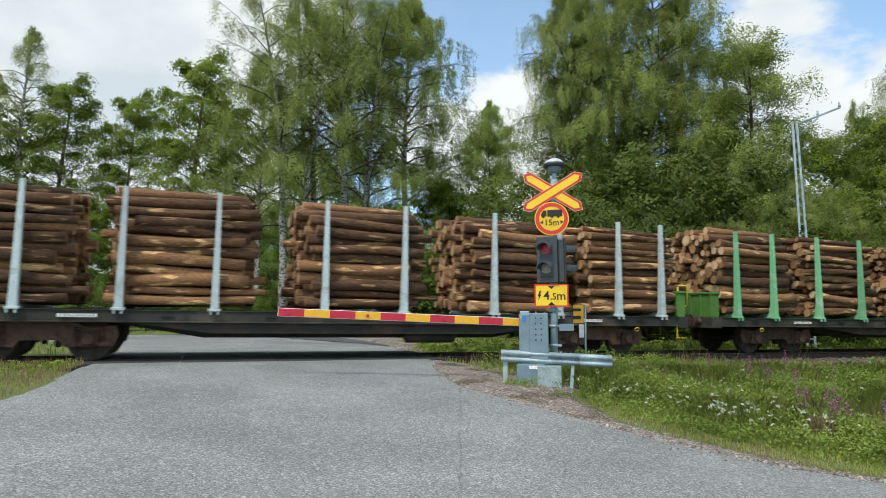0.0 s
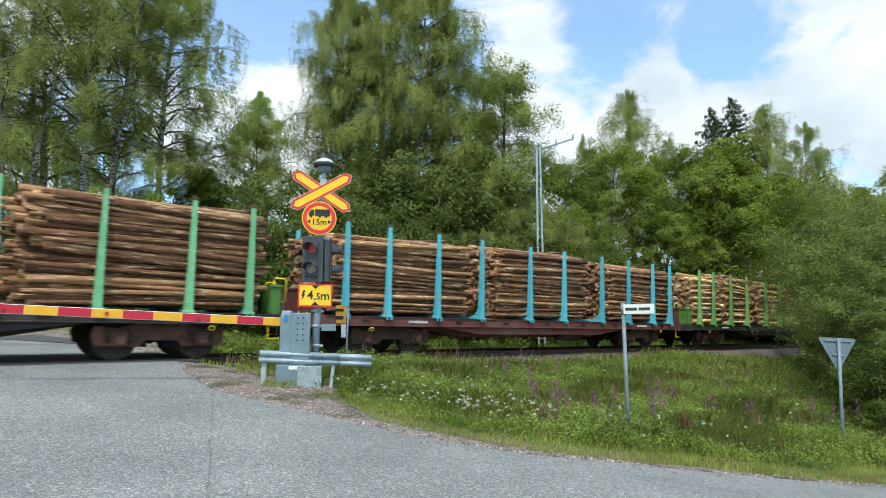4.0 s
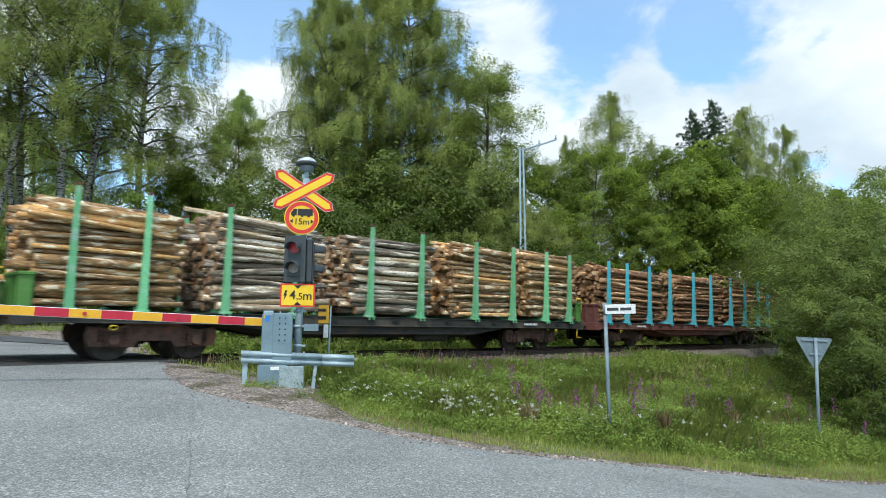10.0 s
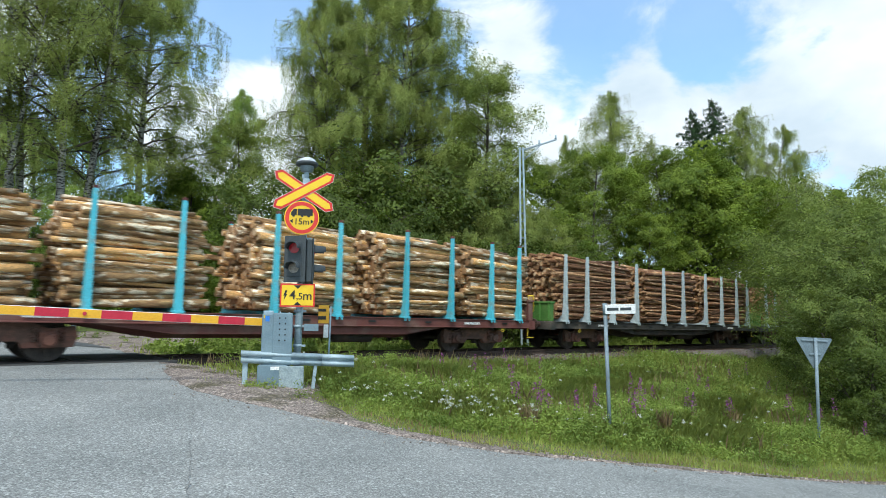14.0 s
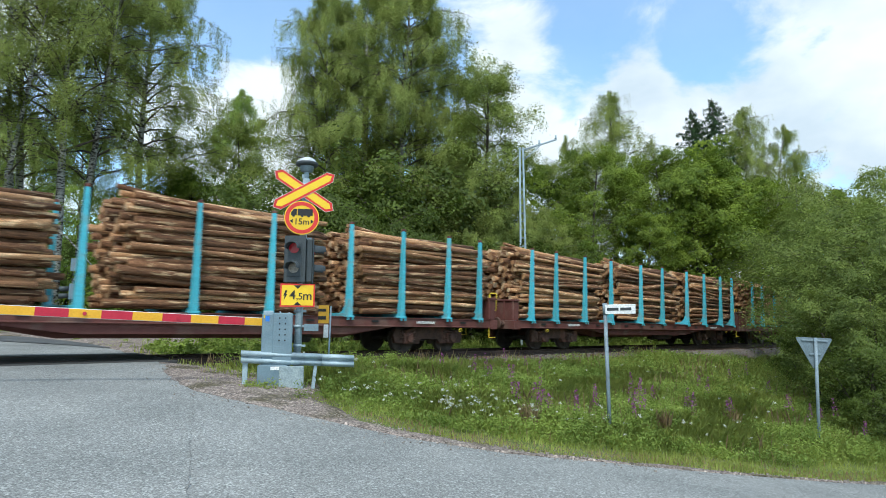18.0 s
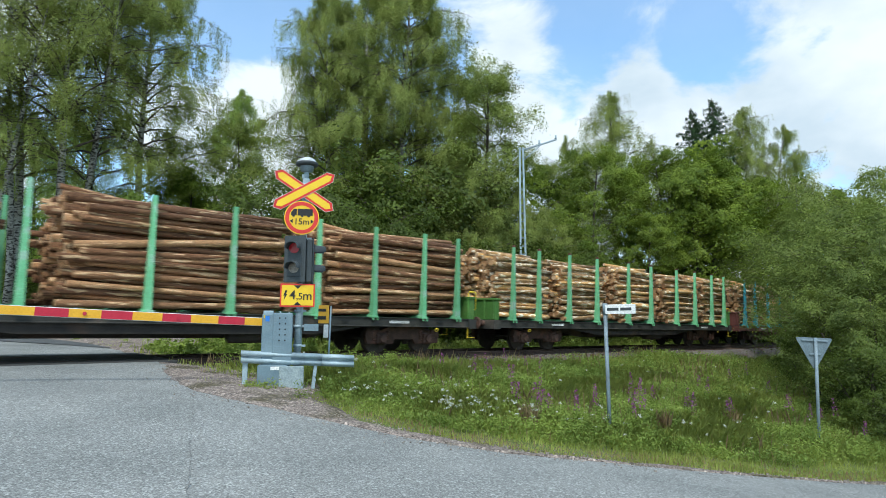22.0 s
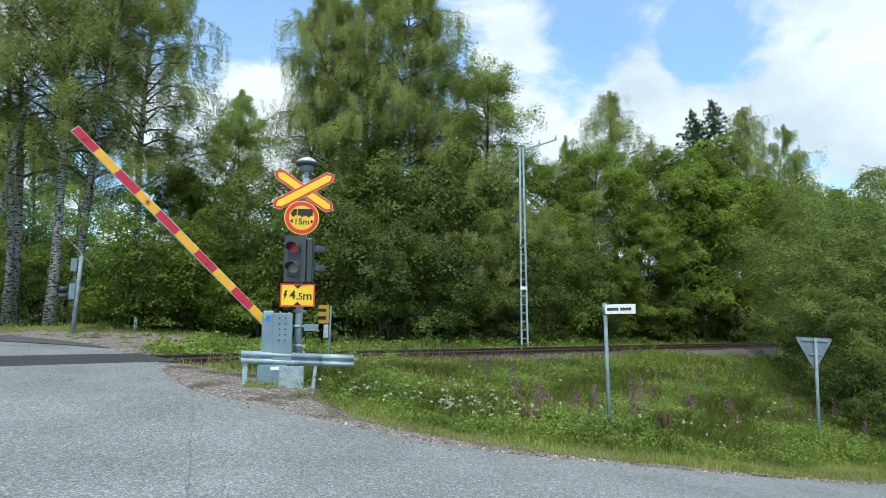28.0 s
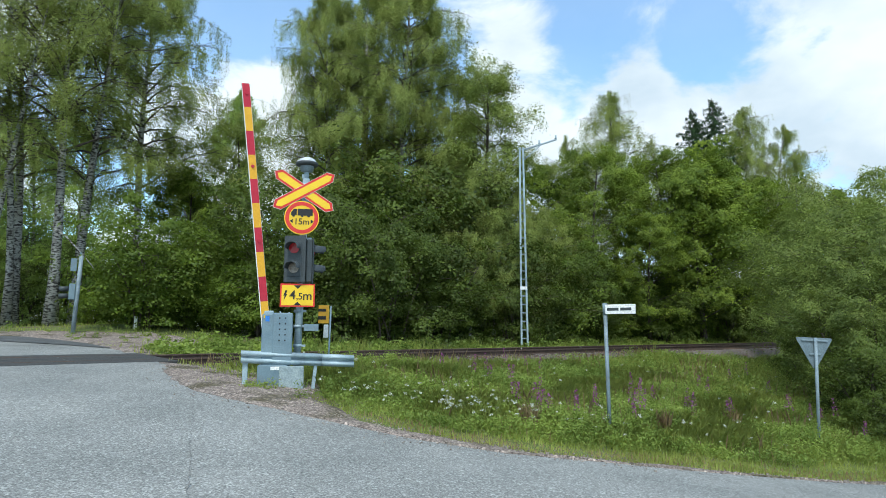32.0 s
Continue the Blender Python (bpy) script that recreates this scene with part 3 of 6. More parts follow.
# gravel shoulder
vy = np.arange(0.6, 15.0, 0.2)
vw = 0.28 + 0.12 * np.sin(vy * 3.1) + 2.6 * np.exp(-((vy - 11.4) / 2.2) ** 2)
vu = np.linspace(0, 1, 9)
VY = np.repeat(vy[:, None], 9, 1)
VX = (road_r(vy) - 0.25)[:, None] + ((vw + 0.25)[:, None]) * vu
VZ = land(VX, VY) + 0.055 - 0.03 * vu - 0.02 * smooth_noise(VX, VY, 3.0, 3)
VZ[:, -1] -= 0.12
VZ[:, 0] -= 0.06
shoulder = part("gravel_shoulder", sheet("gravel_shoulder", VX, VY, VZ, GRAVEL))
tagged(shoulder, "brown gravel shoulder along the asphalt edge", "gravel", kind="structure")
# loose pebbles on the shoulder
random.seed(31)
pb = Geo()
while len(pb.f) < 6 * 2800:
    y = random.uniform(3.2, 14.4)
    x = float(road_r(y)) + random.gauss(-0.05, 0.3) + abs(random.gauss(0, 1)) * (0.1 + 1.3 * math.exp(-((y - 11.4) / 2.2) ** 2))
    r = random.uniform(0.004, 0.012) * (1.6 if random.random() < 0.08 else 1)
    z = max(float(road_z(x, y)) if x < road_r(y) else -9, float(land(x, y)) + 0.03)
    pb.box(-r, r, -r * 0.8, r * 0.8, -r * 0.55, r * 0.55, 0, 0, pose(x, y, z, random.uniform(0, 40), random.uniform(0, 40), random.uniform(0, 180)))
pebbles = part("pebbles", pb, PEBBLE)
tagged(pebbles, "loose grey and brown pebbles on the shoulder", "pebbles", kind="stuff")
# dusty bank beyond the crossing
by = np.arange(18.6, 33.5, 0.3)
BY = np.repeat(by[:, None], 11, 1)
BX = (road_r(by) - 0.2)[:, None] + (0.6 + 4.6 * np.clip((by - 20) / 6, 0, 1))[:, None] * np.linspace(0, 1, 11)
BZ = land(BX, BY) + 0.06 + 0.05 * smooth_noise(BX, BY, 1.6, 7)
BZ[:, -1] -= 0.2
BZ[:, 0] -= 0.1
bank = part("dirt_bank", sheet("dirt_bank", BX, BY, BZ, GRAVEL))
tagged(bank, "bare brown dirt bank beside the road", "bank", kind="structure")

# strip of newer asphalt along the far bend
sy_ = np.arange(23.5, 33.1, 0.3)
SYY = np.repeat(sy_[:, None], 5, 1)
SXX = road_r(sy_)[:, None] - 0.06 - (0.1 + 2.2 * np.clip((sy_ - 23.5) / 5, 0, 1))[:, None] * np.linspace(1, 0, 5)
part("asphalt_patch", sheet("asphalt_patch", SXX, SYY, road_z(SXX, SYY) + 0.02, DARK_ASPHALT), None, road, "strip of darker asphalt")

# ---- the railway ----
TRACK = pose(0, TRACK_Y, 0.03, CANT, 0, 0)
ballast_prof = [(-2.6, -0.75), (2.6, -0.75), (1.75, -0.2), (-1.75, -0.2)]
bg_ = Geo()
for a, b in ((-420, -2.7), (5.7, 420)):
    bg_.prism(ballast_prof, (a, 0, 0), (b, 0, 0), (0, 1, 0), (0, 0, 1))
ballast = part("ballast_bed", bg_, BALLAST, at=TRACK)
tagged(ballast, "grey-brown crushed stone ballast under the rails", "ballast", kind="structure")
track = thing("railway_track", TRACK, "rusty steel rails on dark wooden sleepers", "railway track", kind="structure")
RAIL_PROF = [(-0.075, -0.172), (0.075, -0.172), (0.075, -0.16), (0.012, -0.14), (0.010, -0.05), (0.036, -0.036), (0.036, -0.006), (0.028, 0), (-0.028, 0), (-0.036, -0.006),
             (-0.036, -0.036), (-0.010, -0.05), (-0.012, -0.14), (-0.075, -0.16)]
for s in (-0.76, 0.76):
    g = Geo().prism(RAIL_PROF, (-420, s, 0), (420, s, 0), (0, 1, 0), (0, 0, 1))
    part("rail", g, RAILSTEEL, track)
sl = Geo().box(-0.12, 0.12, -1.3, 1.3, -0.33, -0.175, 0.015).mesh("sleeper", SLEEPER)
for i in range(140):
    x = -18 + i * 0.61
    if -3 < x < 6:
        continue
    part("sleeper", sl, None, track, at=pose(x, 0, 0))
# loose stones on the shoulder of the bed
random.seed(11)
st = Geo()
for i in range(1600):
    x = random.uniform(5.6, 30) if i % 5 else random.uniform(-9, -2.6)
    y = random.uniform(-2.2, -0.9)
    z = -0.2 if abs(y) < 1.75 else -0.2 - (abs(y) - 1.75) * 0.62
    r = random.uniform(0.02, 0.05)
    m = pose(x, y, z, random.uniform(0, 90), random.uniform(0, 90), random.uniform(0, 90))
    st.box(-r, r, -r * 0.8, r * 0.8, -r * 0.6, r * 0.6, 0, 0, m)
stones = part("ballast_stones", st, BALLAST, at=TRACK)
tagged(stones, "loose crushed ballast stones beside the rail", "stones", kind="stuff")

# dark crossing panels between and beside the rails
crossing = thing("crossing_deck", TRACK, "dark rubber panels set between the rails", "crossing", kind="structure")
for (a, b) in ((-1.45, -0.80), (-0.70, -0.02), (0.02, 0.70), (0.80, 1.45)):
    for k in range(4):
        g = Geo().box(-2.6 + k * 2.05, -2.6 + k * 2.05 + 2.03, a, b, -0.15, -0.005 + 0.004 * (k % 2), 0.012)
        part("panel", g, RUBBER, crossing)

# ---- the crossing signal ----
SX, SY = 6.12, 10.6
SZ = float(land(SX, SY))


def disc(g, cx, cy, cz, r, t, n=40, mat=0, back=None):
    """A round plate in the xz plane, facing -y."""
    g.tube([(cx, cy + t, cz), (cx, cy, cz)], [r, r], n, True, mat)
    return g


def face_plate(g, prof, y0, y1, mat=0):
    return g.prism(prof, (0, y1, 0), (0, y0, 0), (1, 0, 0), (0, 0, 1), mat)


def crossing_signal():
    sig = thing("crossing_signal", pose(SX, SY, 0, 0, 0, -30), "grey level crossing signal post with yellow crossbuck and lights", "signal")
    lean = 0.018
    g = Geo().tube([(-0.02, 0, SZ - 0.2), (lean * 3.8, 0, 3.55)], [0.07, 0.066], 20).tube([(lean * 3.8, 0, 3.5), (lean * 4.1, 0, 3.76)], [0.045, 0.045], 16)
    part("pole", g, GALV, sig)
    x = lean * 4.2
    bell = part("bell", Geo().tube([(x, 0, 3.68), (x, 0, 3.70), (x, 0, 3.80), (x, 0, 3.84)], [0.07, 0.12, 0.13, 0.13], 24), POST_STEEL, sig, "grey warning bell")
    g = Geo().tube([(x, 0, 3.82), (x, 0, 3.85), (x, 0, 3.93), (x, 0, 3.97), (x, 0, 3.985)], [0.19, 0.20, 0.15, 0.07, 0.01], 28)
    part("cap", g, DOME, bell, "pale domed cap over the bell")
    part("cap_rim", Geo().tube([(x, 0, 3.795), (x, 0, 3.81), (x, 0, 3.86), (x, 0, 3.872)], [0.14, 0.205, 0.215, 0.19], 28), DARKPAINT, bell, "dark rim under the dome")
    part("bracket", Geo().box(x - 0.02, x + 0.02, -0.1, 0.04, 3.40, 3.52, 0.008).box(x - 0.09, x - 0.04, -0.05, 0.02, 3.55, 3.63, 0.01), GALV, sig)
    # crossbuck: two arms with pointed ends, red rim round a yellow field
    for k, ang in enumerate((-33, 31)):
        y = -0.10 - 0.012 * k
        L, W = 0.66, 0.105
        arm = [(-L, 0), (-L + 0.10, -W), (L - 0.10, -W), (L, 0), (L - 0.10, W), (-L + 0.10, W)]
        inner = [(-L + 0.06, 0), (-L + 0.135, -W * 0.62), (L - 0.135, -W * 0.62), (L - 0.06, 0), (L - 0.135, W * 0.62), (-L + 0.135, W * 0.62)]
        rim = [(-L - 0.006, 0), (-L + 0.097, -W - 0.005), (L - 0.097, -W - 0.005), (L + 0.006, 0), (L - 0.097, W + 0.005), (-L + 0.097, W + 0.005)]
        m = pose(0.035, 0, 3.29, 0, -ang, 0)
        o = part("crossbuck_arm", face_plate(Geo(), rim, y, y + 0.008), WHITE, sig, "pale edged crossbuck arm", m)
        part("red_rim", face_plate(Geo(), arm, y - 0.002, y + 0.001), RED, o, "red border")
        part("yellow_field", face_plate(Geo(), inner, y - 0.004, y - 0.001), YELLOW, o, "yellow field")
    # round length restriction sign
    rs = part("length_sign", disc(Geo(), 0.005, -0.14, 2.76, 0.325, 0.01), YELLOW, sig, "round yellow sign with red ring")
    g = Geo()
    n = 44
    for i in range(n):
        a0, a1 = 2 * math.pi * i / n, 2 * math.pi * (i + 1) / n
        n0 = len(g.v)
        for r, a, yy in ((0.307, a0, -0.1425), (0.307, a1, -0.1425), (0.235, a1, -0.1425), (0.235, a0, -0.1425)):
            g.v.append(Vector((0.005 + r * math.cos(a), yy, 2.76 + r * math.sin(a))))
        g.face([n0, n0 + 3, n0 + 2, n0 + 1])
    part("red_ring", g, RED, rs, "red ring")
    g = Geo().box(-0.075, 0.205, -0.146, -0.1405, 2.80, 2.93, 0.004).box(-0.195, -0.09, -0.146, -0.1405, 2.805, 2.865, 0.004)
    g.prism([(-0.185, 2.86), (-0.09, 2.86), (-0.09, 2.92), (-0.15, 2.92)], (0, -0.1405, 0), (0, -0.146, 0), (1, 0, 0), (0, 0, 1))
    for wx in (-0.15, 0.01, 0.13):
        disc(g, wx, -0.147, 2.80, 0.028, 0.006, 16)
    part("lorry_pictogram", g, BLACK, rs, "black lorry pictogram")
    part("lettering", text_mesh("15m", 0.165, BLACK), None, rs, "black lettering 15m", pose(0.005, -0.144, 2.68, 90, 0, 0))
    g = Geo().prism([(-0.215, 2.69), (-0.16, 2.65), (-0.16, 2.73)], (0, -0.1405, 0), (0, -0.146, 0), (1, 0, 0), (0, 0, 1))
    part("arrow", g, BLACK, rs, "black width arrow")
    g = Geo().prism([(0.225, 2.69), (0.17, 2.73), (0.17, 2.65)], (0, -0.1405, 0), (0, -0.146, 0), (1, 0, 0), (0, 0, 1))
    part("arrow", g, BLACK, rs, "black width arrow")

    # two light heads: one towards the road, one turned aside
    def head(at, label, lit):
        h = part("light_head", Geo().box(-0.19, 0.19, -0.02, 0.10, 1.56, 2.38, 0.02).box(-0.205, 0.205, -0.035, -0.015, 1.53, 2.41, 0.01), DARKPAINT, sig, label, at)
        part("door_frame", Geo().box(-0.15, 0.13, -0.05, -0.034, 1.64, 2.30, 0.008), DARKPAINT, h)
        for z, mt, nm in ((2.17, REDLAMP, "red lamp lens"), (1.80, WHITELAMP, "clear lamp lens")):
            part("lens", disc(Geo(), -0.01, -0.062, z, 0.098, 0.015, 28), mt, h, nm)
            g = Geo()
            k = 14
            for i in range(k):
                a0, a1 = math.pi * (-0.05 + 1.1 * i / k), math.pi * (-0.05 + 1.1 * (i + 1) / k)
                n0 = len(g.v)
                for a, r in ((a0, 0.125), (a1, 0.125), (a1, 0.114), (a0, 0.114)):
                    g.v.append(Vector((-0.01 + r * math.cos(a), -0.04, z + r * math.sin(a))))
                for a, r in ((a0, 0.125), (a1, 0.125), (a1, 0.114), (a0, 0.114)):
                    l = 0.23
                    g.v.append(Vector((-0.01 + r * math.cos(a), -0.04 - l, z + r * math.sin(a) - 0.02 * math.sin(a))))
                for q in ((0, 1, 5, 4), (2, 3, 7, 6), (4, 5, 6, 7)):
                    g.face([n0 + j for j in q], 0, q[0] != 4)
            part("visor", g, DARKPAINT, h)
        return h

    head(pose(-0.09, -0.13, 0, 0, 0, -17), "dark grey light head with red and clear lamps", True)
    head(pose(0.19, 0.02, -0.03, 0, 0, 97), "dark grey light head turned aside", False)
    for z in (2.33, 1.60):
        part("mount", Geo().box(-0.03, 0.20, -0.06, 0.02, z, z + 0.065, 0.01), GALV, sig)
    # height sign
    hs = part("height_sign", Geo().box(-0.345, 0.285, -0.15, -0.142, 1.075, 1.505, 0.0), RED, sig, "yellow rectangular sign with red border")
    part("yellow_field", Geo().box(-0.318, 0.258, -0.153, -0.149, 1.102, 1.478), YELLOW, hs, "yellow field")
    part("lettering", text_mesh("4", 0.235, BLACK), None, hs, "black lettering 4,5m", pose(-0.12, -0.155, 1.285, 90, 0, 0))
    part("lettering", text_mesh(",5", 0.17, BLACK), None, hs, "", pose(0.005, -0.155, 1.265, 90, 0, 0))
    part("lettering", text_mesh("m", 0.23, BLACK), None, hs, "", pose(0.150, -0.155, 1.275, 90, 0, 0))
    g = Geo().prism([(-0.285, 1.28), (-0.25, 1.38), (-0.215, 1.38), (-0.24, 1.31), (-0.215, 1.31), (-0.28, 1.19), (-0.262, 1.28)], (0, -0.1525, 0), (0, -0.156, 0), (1, 0, 0), (0, 0, 1))
    part("flash", g, BLACK, hs, "black lightning flash")
    for sgn, zb in ((1, 1.105), (-1, 1.475)):
        pr = [(-0.10, zb), (0.04, zb), (-0.03, zb + sgn * 0.065)]
        part("arrow", Geo().prism(pr if sgn > 0 else pr[::-1], (0, -0.1525, 0), (0, -0.156, 0), (1, 0, 0), (0, 0, 1)), BLACK, hs)
    part("number_plate", Geo().box(0.10, 0.37, -0.09, -0.082, 0.63, 0.76, 0.002), CABINET, sig, "small grey plate with a dark bar")
    for z in (0.72, 0.36, 1.0):
        part("clamp", Geo().tube([(-0.01, 0, z - 0.025), (-0.01, 0, z + 0.025)], 0.082, 18).box(0.06, 0.14, -0.02, 0.02, z - 0.02, z + 0.02), GALV, sig)
    return sig


crossing_signal()

# ---- the barrier ----
BPX, BPY, BPZ = 5.54, 10.77, 0.79
BOOM_AZ = 168.0
CAB = pose(5.66, 10.66, 0, 0, 0, -30)
barrier = thing("barrier", CAB, "grey steel barrier machine with red and yellow boom", "barrier")
cz = float(land(5.7, 10.6))
part("cabinet", Geo().box(-0.21, 0.31, -0.16, 0.20, 0.0, 0.94, 0.02).box(-0.02, 0.33, -0.185, -0.15, 0.02, 0.955, 0.015), CABINET, barrier, "pale grey-blue sheet steel cabinet")
base = part("base_box", Geo().box(-0.26, 0.26, -0.20, 0.24, cz - 0.25, 0.02, 0.015), CABINET, barrier, "grey lower housing")
part("side_box", Geo().box(0.12, 0.55, -0.32, 0.02, cz - 0.25, 0.0, 0.012), CONCRETE, barrier, "weathered concrete foot")
part("shelf", Geo().box(-0.04, 0.30, -0.205, -0.15, -0.07, 0.0, 0.01), WHITE, barrier, "white painted ledge")
rv = Geo().tube([(0, -0.005, 0), (0, 0.004, 0)], 0.014, 10).mesh("vent_hole", BLACK)
for i in range(5):
    for k in range(2):
        part("vent_hole", rv, None, barrier, at=pose(0.10 + 0.10 * k, -0.186, 0.86 - 0.1 * i))
part("sticker", Geo().box(-0.15, -0.08, -0.1645, -0.160, 0.80, 0.90), BLUE, barrier, "blue sticker")
part("lug", Geo().box(-0.18, -0.16, -0.1645, -0.160, 0.86, 0.91), HANDRAIL, barrier, "yellow corner mark")
part("hinge_bracket", Geo().box(-0.20, -0.02, 0.0, 0.16, 0.90, 1.0, 0.015), GALV, barrier)
part("bolt", Geo().tube([(0.10, 0.02, 0.94), (0.10, 0.02, 0.985)], 0.015, 8), GALV, barrier)
part("bolt", Geo().tube([(0.26, 0.1, 0.94), (0.26, 0.1, 0.98)], 0.015, 8), GALV, barrier)
# boom: its own x axis runs out along the arm
boom = part("boom", Geo().box(-0.10, 4.5, -0.022, 0.022, -0.075, 0.075, 0.008), WHITE, barrier, "white-edged barrier boom")
edges = np.r_[0.05, np.linspace(0.38, 4.49, 10)]
for i in range(10):
    a, b = edges[i], edges[i + 1]
    part("stripe", Geo().box(a, b, -0.026, 0.026, -0.068, 0.068, 0.0), BOOMRED if i % 2 else BOOMYEL, boom)
for xx in (4.3, 2.9, 1.5):
    part("reflector", Geo().tube([(xx, -0.05, 0.0), (xx, 0.05, 0.0)], 0.03, 14), BOOMRED, boom, "round red boom lamp")

# ---- crash rail ----
crash = thing("crash_rail", pose(5.98, 10.35, 0, 0, 0, -28), "weathered galvanised crash rail on steel posts", "guard rail")
wprof = [(-0.155, 0.0), (-0.11, -0.075), (-0.05, -0.075), (-0.02, -0.015), (0.02, -0.015), (0.05, -0.075), (0.11, -0.075), (0.155, 0.0)]
g = Geo()
for a, b, bend in ((-0.98, 0.52, 0.0), (0.44, 1.02, 0.02)):
    rows_ = []
    for (u, d) in wprof:
        ids = []
        for xx in (a, b):
            for t_ in (0, 0.004):
                ids.append(len(g.v))
                g.v.append(Vector((xx, d - t_ * 0 - bend + (0.004 if t_ else 0), 0.175 + u * 0.72 - 0.05 * (xx + 0.98))))
        rows_.append(ids)
    for p, q in zip(rows_, rows_[1:]):
        g.face([p[0], p[2], q[2], q[0]], 0, True)
        g.face([p[1], q[1], q[3], p[3]], 0, True)
        g.face([p[0], q[0], q[1], p[1]])
        g.face([p[2], p[3], q[3], q[2]])
part("beam", g, GALV, crash, "corrugated steel beam")
gz1, gz2 = -0.52, -0.60
part("post", Geo().box(-0.95, -0.86, 0.0, 0.07, gz1, 0.22, 0.008), GALV, crash)
part("post", Geo().prism([(-0.03, -0.03), (0.03, -0.03), (0.03, 0.03), (-0.03, 0.03)], (0.27, -0.02, gz2), (0.34, 0.02, 0.16), (1, 0, 0), (0, 1, 0)), GALV, crash, "bent leaning post")
for xx in (-0.9, 0.48):
    part("bolt", Geo().tube([(xx, -0.03, 0.165), (xx, -0.01, 0.165)], 0.018, 10), GALV, crash)

# ---- yellow board with black notches, on a thin post ----
BX_, BY_ = 7.42, 11.62
board = thing("marker_board", pose(BX_, BY_, 0, 0, 0, -30), "yellow marker board with black notches on a thin post", "sign")
part("post", Geo().tube([(0.02, 0, -0.5), (0.055, 0, 1.17)], 0.018, 12), GALV, board)
part("plate", Geo().box(-0.205, 0.015, -0.03, -0.024, 0.80, 1.185, 0.003), BOOMYEL, board, "yellow plate")
part("notch", Geo().box(-0.208, -0.045, -0.033, -0.029, 1.05, 1.11), BLACK, board)
part("notch", Geo().box(-0.208, -0.045, -0.033, -0.029, 0.88, 0.955), BLACK, board)
part("number_plate", Geo().box(-0.09, 0.01, -0.03, -0.024, 0.50, 0.78, 0.003), WHITE, board, "narrow white plate")

# ---- street name sign ----
street = thing("street_sign", pose(9.87, 6.39, 0, 0, 0.9, 0), "white street name sign on a galvanised post", "street sign")
zs = float(land(9.87, 6.39))
part("post", Geo().tube([(0.03, -0.02, zs - 0.2), (-0.005, 0, 1.11)], 0.034, 16), POST_STEEL, street)
pl = part("plate", Geo().box(0.0, 0.57, -0.012, 0.012, 0.925, 1.095, 0.004), WHITE, street, "white plate with dark bars for writing", pose(-0.03, 0, 0, 0, 0, -79))
for a, b in ((0.06, 0.27), (0.30, 0.50)):
    part("writing_bar", Geo().box(a, b, -0.0155, -0.0125, 0.985, 1.035), DARKPAINT, pl)
part("clamp", Geo().tube([(-0.005, 0, 0.92), (-0.005, 0, 1.12)], 0.042, 14), POST_STEEL, street)

# ---- give way sign seen from the back ----
gw = thing("yield_sign", pose(15.42, 4.72, 0, 0, 2.6, -38), "bare metal back of a triangular give way sign on a post", "traffic sign")
zs = float(land(15.42, 4.72))
part("post", Geo().tube([(0, 0, zs - 0.2), (0, 0, 0.5)], 0.034, 16), POST_STEEL, gw)
part("plate", Geo().prism([(-0.40, 0.44), (-0.41, 0.48), (-0.38, 0.5), (0.38, 0.5), (0.41, 0.48), (0.40, 0.44), (0.04, -0.16), (-0.04, -0.16)][::-1], (0, 0.06, 0), (0, 0.05, 0), (1, 0, 0), (0, 0, 1)), SIGNBACK, gw, "grey aluminium sign back")
part("rib", Geo().box(-0.13, 0.13, 0.02, 0.05, 0.12, 0.16, 0.005), POST_STEEL, gw)
part("rib", Geo().box(-0.30, 0.30, 0.02, 0.05, 0.42, 0.45, 0.005), POST_STEEL, gw)

# ---- lattice mast ----
mast = thing("lattice_mast", pose(23.3, 19.5, 0, 0, 0, -40), "tall galvanised lattice railway mast with a bracket arm", "mast")
for sx in (-0.13, 0.13):
    tp = 0.62
    part("leg", Geo().prism([(-0.04, -0.05), (0.04, -0.05), (0.04, 0.05), (-0.04, 0.05)], (sx * 1.15, 0, -0.5), (sx * tp, 0, 9.65), (1, 0, 0), (0, 1, 0)), GALV, mast)
rung = Geo().box(-0.13, 0.13, -0.02, 0.02, -0.028, 0.028).mesh("batten", POST_STEEL)
for i in range(24):
    z = 0.4 + i * 0.4
    part("batten", rung, None, mast, at=pose(0, 0, z) @ Matrix.Diagonal((1.1 - 0.45 * z / 9.6, 1, 1, 1)))
part("plate", Geo().box(-0.17, 0.15, -0.06, -0.052, 2.7, 2.85), WHITE, mast, "small white number plate with no writing")
arm = part("arm", Geo().tube([(0.05, 0, 9.55), (1.75, 0, 10.12)], 0.045, 10).tube([(0.05, 0, 9.0), (0.95, 0, 9.82)], 0.03, 8), GALV, mast, "slanting bracket arm")
for xx, zz in ((0.9, 9.86), (1.72, 10.13)):
    part("insulator", Geo().tube([(xx, 0, zz), (xx, 0, zz + 0.08), (xx, 0, zz + 0.1), (xx, 0, zz + 0.2)], [0.05, 0.06, 0.035, 0.05], 12), GALV, arm)

